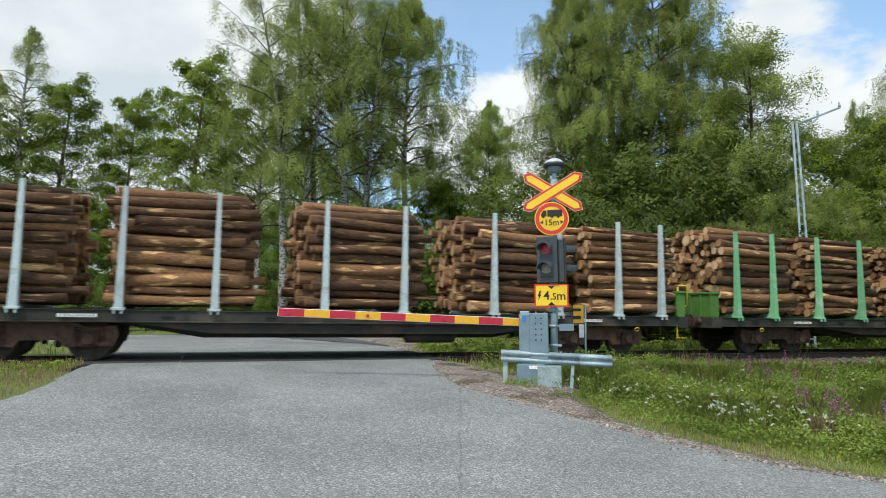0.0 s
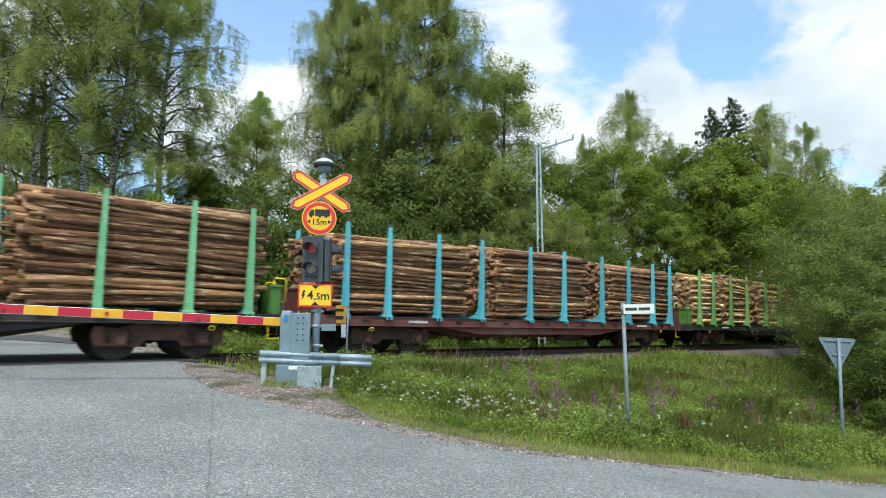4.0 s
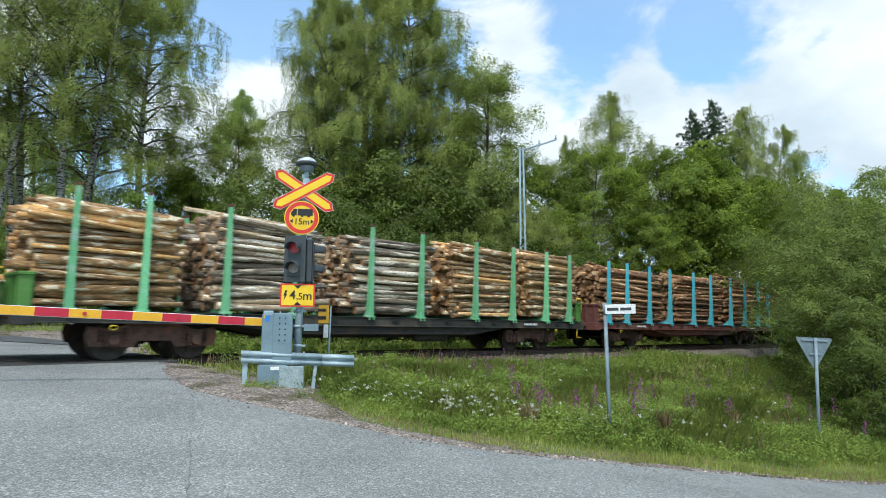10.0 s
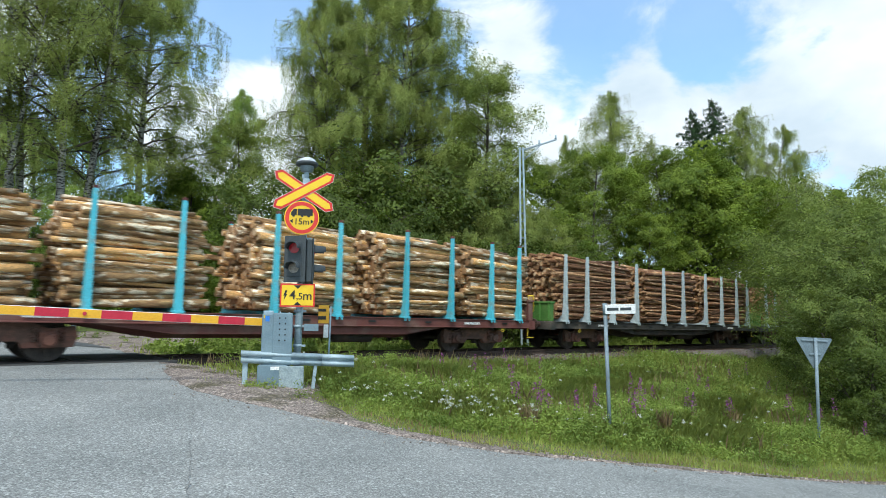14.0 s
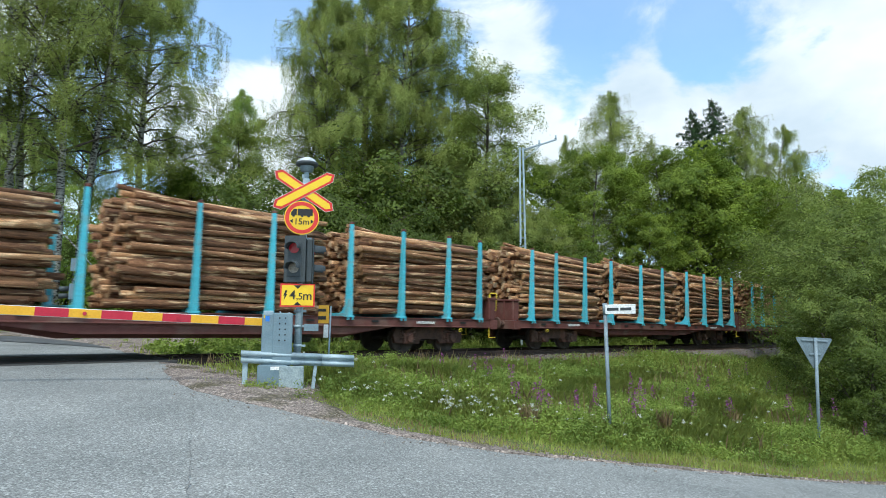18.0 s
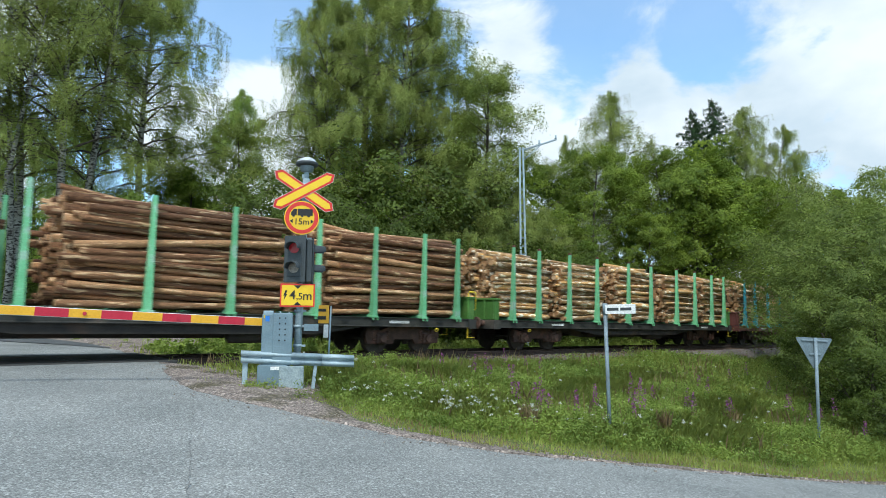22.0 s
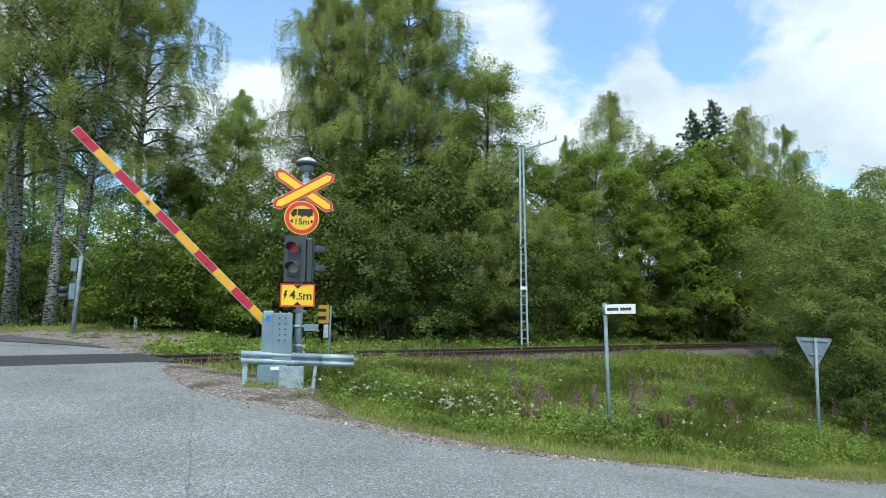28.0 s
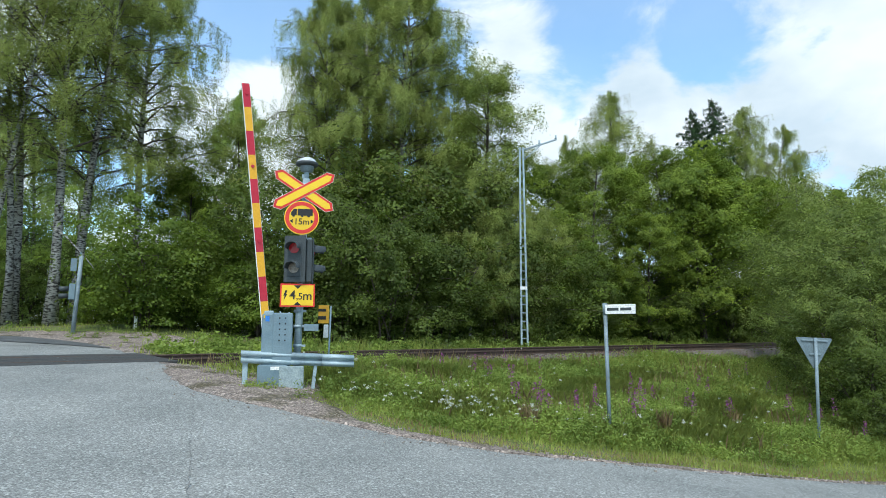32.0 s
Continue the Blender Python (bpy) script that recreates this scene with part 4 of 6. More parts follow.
# ---- signal on the far side of the line ----
FX, FY = 6.85, 30.5
fz = float(land(FX, FY))
far_sig = thing("far_signal", pose(FX, FY, fz, 0, 0, -12), "grey crossing signal post seen from behind", "signal")
part("pole", Geo().tube([(0, 0, -0.2), (0.12, 0, 3.42)], [0.095, 0.08], 14), POST_STEEL, far_sig)
part("sign_back", Geo().box(-0.26, -0.03, 0.08, 0.09, 2.75, 3.30, 0.003).box(0.06, 0.13, 0.08, 0.09, 3.15, 3.6, 0.003), CABINET, far_sig, "grey sign backs edge on")
fh = part("light_head", Geo().box(-0.26, -0.02, -0.1, 0.12, 1.52, 2.2, 0.02), CABINET, far_sig, "grey light head seen from the side")
for z in (1.68, 1.98):
    part("visor", Geo().tube([(-0.26, 0, z), (-0.62, 0, z - 0.02)], 0.11, 14), DARKPAINT, fh)
stub = Geo().box(-0.06, 0.06, -0.06, 0.06, -0.1, 0.55, 0.01).mesh("stub_post", WHITE)
for x, y in ((9.8, 32.0), ):
    o = part("stub_post", stub, None, at=pose(x, y, float(land(x, y)) + 0.05))
    tagged(o, "short white marker post in the grass", "post")

# ---- trees ----


def leaves_at(points, size, rng, droop=0.0, n_aspect=0.62, normals=None):
    """Kite-shaped leaves at the points, turned at random or about the given normals."""
    N = len(points)
    d = rng.normal(size=(N, 3))
    d[:, 2] = d[:, 2] * 0.7 - droop
    if normals is None:
        e = rng.normal(size=(N, 3)) * 0.6 + np.array([0, 0, 0.8])
    else:
        e = normals / (np.linalg.norm(normals, axis=1, keepdims=True) + 1e-9) + rng.normal(size=(N, 3)) * 0.33
        e /= np.linalg.norm(e, axis=1, keepdims=True)
        d = d - e * (d * e).sum(1, keepdims=True)
    d /= np.linalg.norm(d, axis=1, keepdims=True) + 1e-9
    w = np.cross(d, e)
    w /= np.linalg.norm(w, axis=1, keepdims=True) + 1e-9
    s = size * rng.uniform(0.65, 1.35, size=(N, 1))
    a = points - d * s * 0.5
    c = points + d * s * 0.5
    m = points - d * s * 0.08
    return np.stack([a, m + w * s * n_aspect * 0.5, c, m - w * s * n_aspect * 0.5], 1)


def limb_path(p, az, el, length, rng, seg=4, sag=0.0, wander=0.13):
    pts = [Vector(p)]
    d = Vector((math.cos(az) * math.cos(el), math.sin(az) * math.cos(el), math.sin(el)))
    for i in range(seg):
        d = (d + Vector(rng.normal(size=3)) * wander + Vector((0, 0, -sag * (i + 1) / seg))).normalized()
        pts.append(pts[-1] + d * (length / seg))
    return pts


def along(path, u):
    k = min(len(path) - 2, int(u * (len(path) - 1)))
    return path[k].lerp(path[k + 1], u * (len(path) - 1) - k)


def stem_path(H, rng, seed, lean, off):
    path = []
    for i in range(9):
        u = i / 8
        path.append(Vector((off[0] + lean[0] * u ** 1.6 + math.sin(u * 5 + seed) * 0.016 * H * u, off[1] + lean[1] * u ** 1.6 + math.cos(u * 4 + seed) * 0.016 * H * u, u * H - (0.4 if i == 0 else 0))))
    return path


def weeping_tree(H, R, n_leaf, seed, bare, stems):
    """Birch: steep limbs that arch over, and leafy strands hanging from their outer ends."""
    rng = np.random.default_rng(seed)
    trunk, pts = Geo(), []
    for s in range(stems):
        lean = rng.normal(size=2) * 0.03 * H + (0 if stems == 1 else 1) * np.array([math.cos(s * 2.1 + seed), math.sin(s * 2.1 + seed)]) * 0.11 * H
        hh = H * (1 if s == 0 else rng.uniform(0.82, 0.98))
        path = stem_path(hh, rng, seed + s, lean, (0.35 * s * math.cos(s * 2.1 + seed), 0.35 * s * math.sin(s * 2.1 + seed)))
        r0 = H * 0.0125 * (1 if s == 0 else 0.75)
        trunk.tube(path, [r0 * (1.5 if i == 0 else 1) * (1 - 0.95 * i / 8) + 0.008 for i in range(9)], 9)
        nl = max(16, int(62 / stems))
        for k in range(nl):
            u = bare + (0.985 - bare) * ((k + rng.uniform(0, 1)) / nl) ** 0.8
            v = (u - bare) / (1 - bare)
            az = k * 2.4 + rng.uniform(-0.6, 0.6) + s
            prof = (0.26 + 0.74 * math.sin(math.pi * min(1, 0.24 + 0.74 * v)) ** 0.8) * (1 - 0.8 * max(0, (v - 0.62) / 0.38) ** 1.6)
            L = R * 1.5 * prof * rng.uniform(0.55, 1.1) / (1 if stems == 1 else 1.15)
            lp = limb_path(along(path, u), az, rng.uniform(0.5, 1.0) * (0.7 + 0.3 * v) + 0.35 * max(0, v - 0.6), L, rng, 5, 0.30)
            rl = max(0.012, r0 * 0.30 * (1 - 0.7 * v))
            trunk.tube(lp, [rl, rl * 0.8, rl * 0.6, rl * 0.4, rl * 0.25, 0.006], 5, False, 1)
            full = rng.choice([0.5, 0.85, 1.05, 1.3])
            for q in range(9):
                t = 0.30 + 0.70 * (q + rng.uniform(0, 1)) / 9
                sp = along(lp, t)
                tw = limb_path(sp, az + rng.normal() * 1.1, rng.uniform(-0.1, 0.5), L * rng.uniform(0.16, 0.36), rng, 2, 0.3)
                trunk.tube(tw, [rl * 0.25 + 0.004, rl * 0.15 + 0.003, 0.003], 3, False, 1)
                for h in range(max(2, int(9 * full))):
                    a = np.array(along(tw, rng.uniform(0.1, 1))) + rng.normal(size=3) * [0.10, 0.10, 0.06]
                    ln = rng.uniform(0.35, 1.0) * 1.5 * (0.55 + 0.45 * t) * (R / 3.6)
                    m = int(36 * ln) + 8
                    tt = rng.uniform(0, 1, m)
                    sw = rng.normal(size=2) * 0.10
                    wide = 0.045 + 0.05 * np.sin(tt * np.pi)
                    q3 = np.stack([a[0] + tt * sw[0] + rng.normal(size=m) * wide, a[1] + tt * sw[1] + rng.normal(size=m) * wide, a[2] - tt * ln + rng.normal(size=m) * 0.04], 1)
                    out_ = np.array([a[0], a[1], 0.0]) / (np.hypot(a[0], a[1]) + 0.1)
                    face_ = out_ * 0.8 + [0, 0, 0.55] + rng.normal(size=3) * 0.3
                    pts.append(np.hstack([q3, np.tile(face_, (m, 1))]))
    P = np.concatenate(pts)
    keep_ = n_leaf / len(P)
    if keep_ < 1:
        P = P[rng.uniform(size=len(P)) < keep_]
    P = P[P[:, 2] > 1.2]
    lv = leaves_at(P[:, :3], 0.105 * max(1.0, keep_) ** 0.5, rng, 0.9, 0.8, P[:, 3:])
    tri = np.stack([lv[:, 0] * 0.5 + lv[:, 1] * 0.5, lv[:, 2], lv[:, 0] * 0.4 + lv[:, 3] * 0.6], 1)
    return trunk, tri


# kind: leaf size, stems, height of the lowest limb, limbs a stem, sprays a limb, leaves a spray, spray half width and depth in metres
HABIT = {"maple": (0.155, 1, 0.12, 52, 10, 112, 0.36, 0.13), "aspen": (0.105, 1, 0.22, 54, 11, 120, 0.26, 0.20), "shrub": (0.115, 6, 0.0, 9, 6, 68, 0.26, 0.12), "willow": (0.12, 5, 0.03, 11, 8, 76, 0.28, 0.14)}


def spreading_tree(kind, H, R, n_leaf, seed):
    """Broadleaf trees and shrubs: limbs that end in flat, layered sprays of leaves."""
    rng = np.random.default_rng(seed)
    size, stems, base, nl, nsub, m0, wide, deep = HABIT[kind]
    trunk, pts = Geo(), []
    for s in range(stems):
        lean = rng.normal(size=2) * (0.03 if stems == 1 else 0.22) * H
        off = rng.normal(size=2) * (0 if stems == 1 else 0.12 * R)
        hh = H * (1 if s == 0 else rng.uniform(0.6, 0.98))
        path = stem_path(hh, rng, seed, lean, off)
        r0 = H * (0.0145 if stems == 1 else 0.008)
        top_ = 9 if stems == 1 else 7
        trunk.tube(path[:top_], [r0 * (1.5 if i == 0 else 1) * (1 - 0.93 * i / 8) + 0.008 for i in range(top_)], 9)
        for k in range(nl):
            u = base + (0.975 - base) * ((k + rng.uniform(0, 1)) / nl) ** 0.85
            v = (u - base) / (1 - base)
            az = k * 2.4 + rng.uniform(-0.5, 0.5) + s
            if kind == "maple":
                prof, el, sag = math.sqrt(max(0.04, 1 - (2 * v - 0.8) ** 2 * 0.72)), rng.uniform(0.15, 0.65), 0.06
            elif kind == "aspen":
                prof, el, sag = 0.3 + 0.7 * math.sin(math.pi * min(1, 0.18 + 0.76 * v)), rng.uniform(0.4, 0.9), 0.10
            else:
                prof, el, sag = math.sqrt(max(0.1, 1 - (2 * v - 0.8) ** 2 * 0.8)), rng.uniform(0.1, 0.7), 0.05
            L = R * prof * rng.uniform(0.62, 1.12) * (1 + 0.2 * math.sin(az * 2 + seed + v * 5) + 0.14 * math.sin(v * 17 + seed * 2 + az))
            lp = limb_path(along(path, u), az, el, L, rng, 4, sag)
            rl = max(0.010, r0 * 0.28 * (1 - 0.7 * v))
            trunk.tube(lp, [rl, rl * 0.75, rl * 0.5, rl * 0.3, 0.006], 5, False, 1)
            full = rng.choice([0.45, 0.85, 1.1, 1.3])
            for q in range(nsub):
                t = 0.35 + 0.65 * (q + rng.uniform(0, 1)) / nsub
                tw = limb_path(along(lp, t), az + rng.normal() * 0.95, el * 0.5 + rng.normal() * 0.28, L * rng.uniform(0.14, 0.36), rng, 2, sag)
                if q % 2 == 0:
                    trunk.tube(tw, [rl * 0.25 + 0.003, rl * 0.15 + 0.002, 0.002], 3, False, 1)
                m = int(m0 * full * rng.uniform(0.6, 1.4))
                sg_ = np.array([wide, wide, deep]) * rng.uniform(0.6, 1.3)
                cl = np.clip(rng.normal(size=(m, 3)), -1.8, 1.8) * sg_
                tip_ = np.array(tw[-1])
                out_ = np.array([tip_[0], tip_[1], 0.0]) / (np.hypot(tip_[0], tip_[1]) + 0.1)
                nr_ = cl / sg_ * [0.35, 0.35, 0.2] + out_ * 0.55 + [0, 0, 0.75] + rng.normal(size=3) * 0.3
                cl[:, 2] -= 0.5 * (cl[:, 0] ** 2 + cl[:, 1] ** 2) / wide * 0.6
                pts.append(np.hstack([tip_ + cl, nr_]))
    P = np.concatenate(pts)
    if len(P) > n_leaf:
        P = P[rng.uniform(size=len(P)) < n_leaf / len(P)]
    P = P[P[:, 2] > 0.05]
    return trunk, leaves_at(P[:, :3], size, rng, 0.35, 0.62 if kind != "willow" else 0.45, P[:, 3:])


def spruce_tree(H, R, n_leaf, seed):
    """A pointed spruce: whorls of short boughs, thickly needled."""
    rng = np.random.default_rng(seed)
    trunk, pts = Geo(), []
    path = stem_path(H, rng, seed, (0, 0), (0, 0))
    trunk.tube(path, [H * 0.013 * (1 - 0.96 * i / 8) + 0.008 for i in range(9)], 9)
    for k in range(230):
        u = 0.08 + 0.91 * ((k + rng.uniform()) / 230) ** 0.62
        v = (u - 0.08) / 0.92
        az, L = k * 2.4 + rng.uniform(-0.4, 0.4), R * min(1.0, 0.04 + (1 - v) * 2.6) * rng.uniform(0.65, 1.15)
        lp = limb_path(along(path, u), az, 0.55 * v - 0.25, L, rng, 4, 0.04 + 0.2 * (1 - v), 0.06)
        trunk.tube(lp, [0.02, 0.016, 0.012, 0.008, 0.004], 4, False, 1)
        for q in range(max(3, int(L * 8))):
            t = rng.uniform(0.08, 1)
            a = np.array(along(lp, t))
            m = 16
            tt = rng.uniform(0, 1, (m, 1))
            side = np.array([-math.sin(az), math.cos(az), 0]) * rng.choice((-1, 1)) + np.array([math.cos(az), math.sin(az), 0]) * 0.7
            q3 = a + side * tt * 0.22 * L * (1.15 - t) + rng.normal(size=(m, 3)) * 0.05 - np.array([0, 0, 0.22]) * tt
            pts.append(np.hstack([q3, np.tile([math.cos(az) * 0.5, math.sin(az) * 0.5, 0.8], (m, 1))]))
    P = np.concatenate(pts)
    if len(P) > n_leaf:
        P = P[rng.uniform(size=len(P)) < n_leaf / len(P)]
    return trunk, leaves_at(P[:, :3], 0.17, rng, 0.5, 0.3, P[:, 3:])


def tree_meshes(kind, H, R, n_leaf, seed, bare=0.30, stems=1):
    """Trunk with limbs, and crown."""
    if kind == "birch":
        return weeping_tree(H, R, n_leaf, seed, bare, stems)
    if kind == "spruce":
        return spruce_tree(H, R, n_leaf, seed)
    return spreading_tree(kind, H, R, n_leaf, seed)


MADE = {}
SPEC = {
    "birch_a": ("birch", 21.0, 4.0, 150000, 3, 0.30, 2), "birch_b": ("birch", 20.0, 3.7, 150000, 9, 0.34, 1), "birch_o": ("birch", 21.0, 3.8, 78000, 27, 0.34, 2), "birch_p": ("birch", 20.5, 3.6, 74000, 29, 0.34, 1), "birch_c": ("birch", 12.0, 3.0, 80000, 21, 0.16, 1),
    "maple_a": ("maple", 14.0, 4.8, 52000, 5), "maple_b": ("maple", 13.0, 4.1, 46000, 15), "aspen_a": ("aspen", 15.0, 3.2, 64000, 19),
    "shrub_a": ("shrub", 4.2, 2.5, 17000, 31), "shrub_b": ("shrub", 5.2, 2.6, 17000, 37), "willow_a": ("willow", 9.0, 3.7, 30000, 41), "willow_b": ("willow", 8.0, 3.3, 28000, 47),
    "spruce_a": ("spruce", 22.0, 4.0, 80000, 51), "maple_c": ("maple", 19.0, 3.9, 46000, 71), "birch_s": ("birch", 21.0, 2.6, 34000, 77, 0.3, 1), "birch_l": ("birch", 16.0, 2.9, 60000, 83, 0.2, 1),
    "birch_y": ("birch", 18.0, 3.2, 80000, 85, 0.15, 1), "shrub_l": ("shrub", 6.0, 3.0, 13000, 87), "shrub_c": ("shrub", 4.6, 2.5, 17000, 93)}
TREE_TEXT = {"birch": ("birch_tree", "tall weeping birch with pale trunk and fine green leaves", "birch tree"),
             "maple": ("maple_tree", "dense dark green broadleaf tree", "tree"),
             "aspen": ("aspen_tree", "upright grey-green aspen with clumped leaves", "tree"),
             "shrub": ("shrub", "leafy green shrub of many stems by the railway", "shrub"),
             "willow": ("willow_bush", "grey-green bushy willow beside the line", "bush"),
             "spruce": ("spruce_tree", "dark pointed spruce above the other trees", "spruce tree")}


def plant(spec, x, y, scale=1.0, rz=0.0, stretch=1.0, z=None, group=""):
    kind = SPEC[spec][0]
    zz = float(land(x, y)) if z is None else z
    m = pose(x, y, zz, 0, 0, rz) @ Matrix.Diagonal((scale, scale, scale * stretch, 1))
    name, label, cat = TREE_TEXT[kind]
    if spec not in MADE:
        trunk, leaves = tree_meshes(*SPEC[spec])
        bark = TRUNK_BIRCH if kind == "birch" else TRUNK_DARK
        lf = {"birch": LEAF_BIRCH, "maple": LEAF_MAPLE, "aspen": LEAF_ASPEN, "shrub": LEAF_BUSH, "willow": LEAF_WILLOW, "spruce": LEAF_SPRUCE}[kind]
        # these two carry their sunlit look in the leaf colour
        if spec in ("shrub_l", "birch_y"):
            lf = LEAF_SUN_TINT
        if spec == "shrub_c":
            lf = LEAF_FRESH
        MADE[spec] = (trunk.mesh("trunk", [bark, TWIG]), quads_mesh("crown", leaves, lf, leaves.shape[1]))
    ob = thing(name, m, label, cat, group or {"birch": "birches", "maple": "broadleaf trees", "aspen": "broadleaf trees", "shrub": "shrubs by the line", "willow": "willows", "spruce": "spruces"}[kind])
    part("trunk", MADE[spec][0], None, ob)
    part("crown", MADE[spec][1], None, ob)
    return ob


# birches beyond the crossing
for a in (("birch_o", 6.1, 40.4, 1.06, 10, 1.05), ("birch_p", 7.6, 38.6, 1.1, 80, 1.08), ("birch_o", 8.9, 39.6, 1.0, 200, 1.1), ("birch_b", 12.2, 40.2, 1.12, 310, 1.05), ("birch_o", 4.0, 38.0, 0.98, 130, 1.0),
          ("birch_p", 2.6, 39.4, 0.84, 30, 1.0), ("aspen_a", 18.6, 40.2, 0.92, 15, 1.0), ("maple_b", 15.6, 41.4, 0.78, 60, 1.0)):
    plant(*a)
# birches behind the line
for a in (("birch_b", 19.7, 31.2, 0.80, 60, 1.32), ("birch_a", 21.0, 30.2, 1.0, 150, 1.06), ("birch_b", 23.2, 28.6, 1.05, 250, 1.08), ("birch_a", 25.6, 29.2, 0.98, 20, 1.0), ("aspen_a", 25.7, 24.2, 1.03, 100, 1.0), ("birch_c", 25.4, 23.4, 0.72, 40, 1.0), ("birch_c", 27.6, 23.2, 0.66, 130, 1.1), ("birch_c", 29.6, 23.6, 0.62, 220, 1.1), ("birch_c", 23.2, 23.0, 0.62, 300, 1.1), ("birch_c", 31.8, 23.0, 0.56, 10, 1.0),
          ("birch_c", 24.4, 25.4, 0.9, 190, 0.95), ("shrub_b", 16.4, 30.0, 1.6, 280, 1.0), ("shrub_b", 20.2, 26.2, 1.6, 35, 1.0)):
    plant(*a)
# the trees further along and behind
for a in (("birch_y", 20.9, 48.0, 1.0, 0, 1.1), ("birch_c", 18.6, 49.0, 1.1, 70, 0.9), ("maple_a", 36.4, 24.4, 0.78, 40, 1.2), ("birch_p", 45.7, 28.2, 0.97, 15, 1.06), ("birch_o", 43.6, 29.4, 0.72, 75, 1.1),
          ("birch_o", 47.6, 28.0, 0.76, 95, 1.12), ("spruce_a", 55.1, 23.7, 0.99, 0, 1.0), ("spruce_a", 54.0, 25.3, 0.95, 50, 1.0), ("birch_p", 54.9, 21.2, 0.86, 170, 1.16), ("birch_o", 55.0, 19.2, 0.80, 260, 1.12), ("birch_p", 55.6, 17.4, 0.62, 40, 1.25),
          ("maple_a", 42.2, 21.9, 0.86, 220, 1.15), ("maple_b", 43.4, 20.2, 1.02, 300, 1.0), ("maple_b", 47.0, 21.0, 1.1, 30, 1.0), ("maple_a", 38.6, 21.6, 0.62, 10, 1.0), ("maple_a", 50.0, 19.8, 0.9, 100, 1.0),
          ("birch_l", 35.0, 31.0, 0.8, 330, 1.0), ("birch_c", 31.0, 31.0, 1.0, 60, 1.0), ("birch_s", -14.1, 54.2, 1.00, 36, 1.10), ("maple_c", -11.3, 54.2, 1.00, 276, 1.01), ("maple_c", -6.5, 53.5, 0.78, 288, 1.25), ("maple_c", -1.6, 50.7, 1.08, 285, 1.04), ("maple_c", 0.8, 53.0, 0.95, 105, 1.03), ("maple_b", -9.0, 53.0, 0.85, 0, 0.9), ("maple_b", -3.8, 54.0, 0.85, 70, 0.9), ("maple_b", 1.2, 51.0, 0.8, 70, 0.9), ("maple_b", -14.5, 56.0, 0.9, 140, 0.9), ("maple_c", -16.9, 55.2, 1.00, 180, 1.02),
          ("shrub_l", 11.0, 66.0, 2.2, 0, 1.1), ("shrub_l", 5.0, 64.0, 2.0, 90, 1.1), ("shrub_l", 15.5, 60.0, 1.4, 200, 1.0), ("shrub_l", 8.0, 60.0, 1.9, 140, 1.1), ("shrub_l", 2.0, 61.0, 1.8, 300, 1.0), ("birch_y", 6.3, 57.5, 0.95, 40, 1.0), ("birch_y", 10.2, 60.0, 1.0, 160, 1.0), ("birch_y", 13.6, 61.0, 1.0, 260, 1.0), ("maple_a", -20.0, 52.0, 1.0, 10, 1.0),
          ("birch_a", 22.6, 32.0, 0.98, 300, 1.0), ("shrub_b", 21.6, 27.6, 1.9, 120, 1.0), ("shrub_b", 24.8, 27.0, 1.9, 220, 1.0), ("shrub_b", 18.0, 27.0, 1.7, 20, 1.0), ("maple_b", 28.0, 42.0, 1.1, 90, 1.0), ("maple_a", 36.0, 40.0, 1.1, 190, 1.0), ("maple_b", 45.0, 34.0, 1.2, 290, 1.0), ("maple_a", 75.0, 24.0, 1.2, 250, 1.0), ("maple_b", 70.0, 17.5, 1.2, 250, 1.0)):
    plant(*a)
# willows on the near side of the line
for a in (("willow_a", 30.7, 7.7, 0.85, 10), ("willow_b", 26.7, 6.9, 0.88, 100), ("willow_a", 24.8, 5.2, 0.76, 200), ("willow_b", 33.9, 9.0, 0.9, 300), ("willow_b", 23.0, 3.6, 0.7, 50), ("willow_a", 33.5, 9.0, 1.0, 80),
          ("willow_a", 30.0, 4.8, 0.9, 150), ("willow_b", 21.2, 5.4, 0.55, 20), ("willow_a", 38.0, 10.0, 1.15, 70), ("willow_b", 36.5, 5.5, 1.0, 0), ("willow_b", 25.6, 6.7, 0.6, 120), ("willow_a", 44.0, 9.0, 1.1, 35),
          ("shrub_a", 18.7, 4.35, 0.52, 70), ("willow_b", 20.3, 5.0, 0.42, 200), ("shrub_b", 20.0, 3.7, 0.46, 310), ("shrub_a", 17.7, 3.9, 0.34, 150), ("willow_a", 22.3, 5.9, 0.55, 90), ("shrub_b", 23.6, 7.4, 0.42, 20)):
    plant(*a)
# shrub belt behind the line
random.seed(23)
for i in range(2, 46):
    x = 9.5 + i * 0.98 + random.uniform(-0.5, 0.5)
    y = random.uniform(21.6, 25.5) + (9 if x < 13.5 else (4 if x < 15 else 0))
    plant("shrub_c" if x < 14.5 else ("shrub_c" if (x > 27 and i % 3 == 0) else ("shrub_a" if i % 2 else "shrub_b")), x, y, random.uniform(0.75, 1.2), random.uniform(0, 360), random.uniform(0.85, 1.2))
for i in range(14):
    x = 10 + i * 2.6 + random.uniform(-0.8, 0.8)
    plant("shrub_c" if x < 16 else ("shrub_b" if i % 2 else "shrub_a"), x, random.uniform(27, 31) + (4 if x < 14 else 0), random.uniform(1.2, 1.6), random.uniform(0, 360), 1.0)
for i in range(13):
    plant("shrub_b" if i % 2 else "shrub_a", -16 + i * 2.5, 51.5 + 2 * math.sin(i * 2.1), 1.15, i * 77)
# low shrubs behind the birches, sunlight painted into their lime leaves
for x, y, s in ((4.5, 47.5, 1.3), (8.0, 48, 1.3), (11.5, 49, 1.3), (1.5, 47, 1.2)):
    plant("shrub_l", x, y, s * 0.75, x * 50)
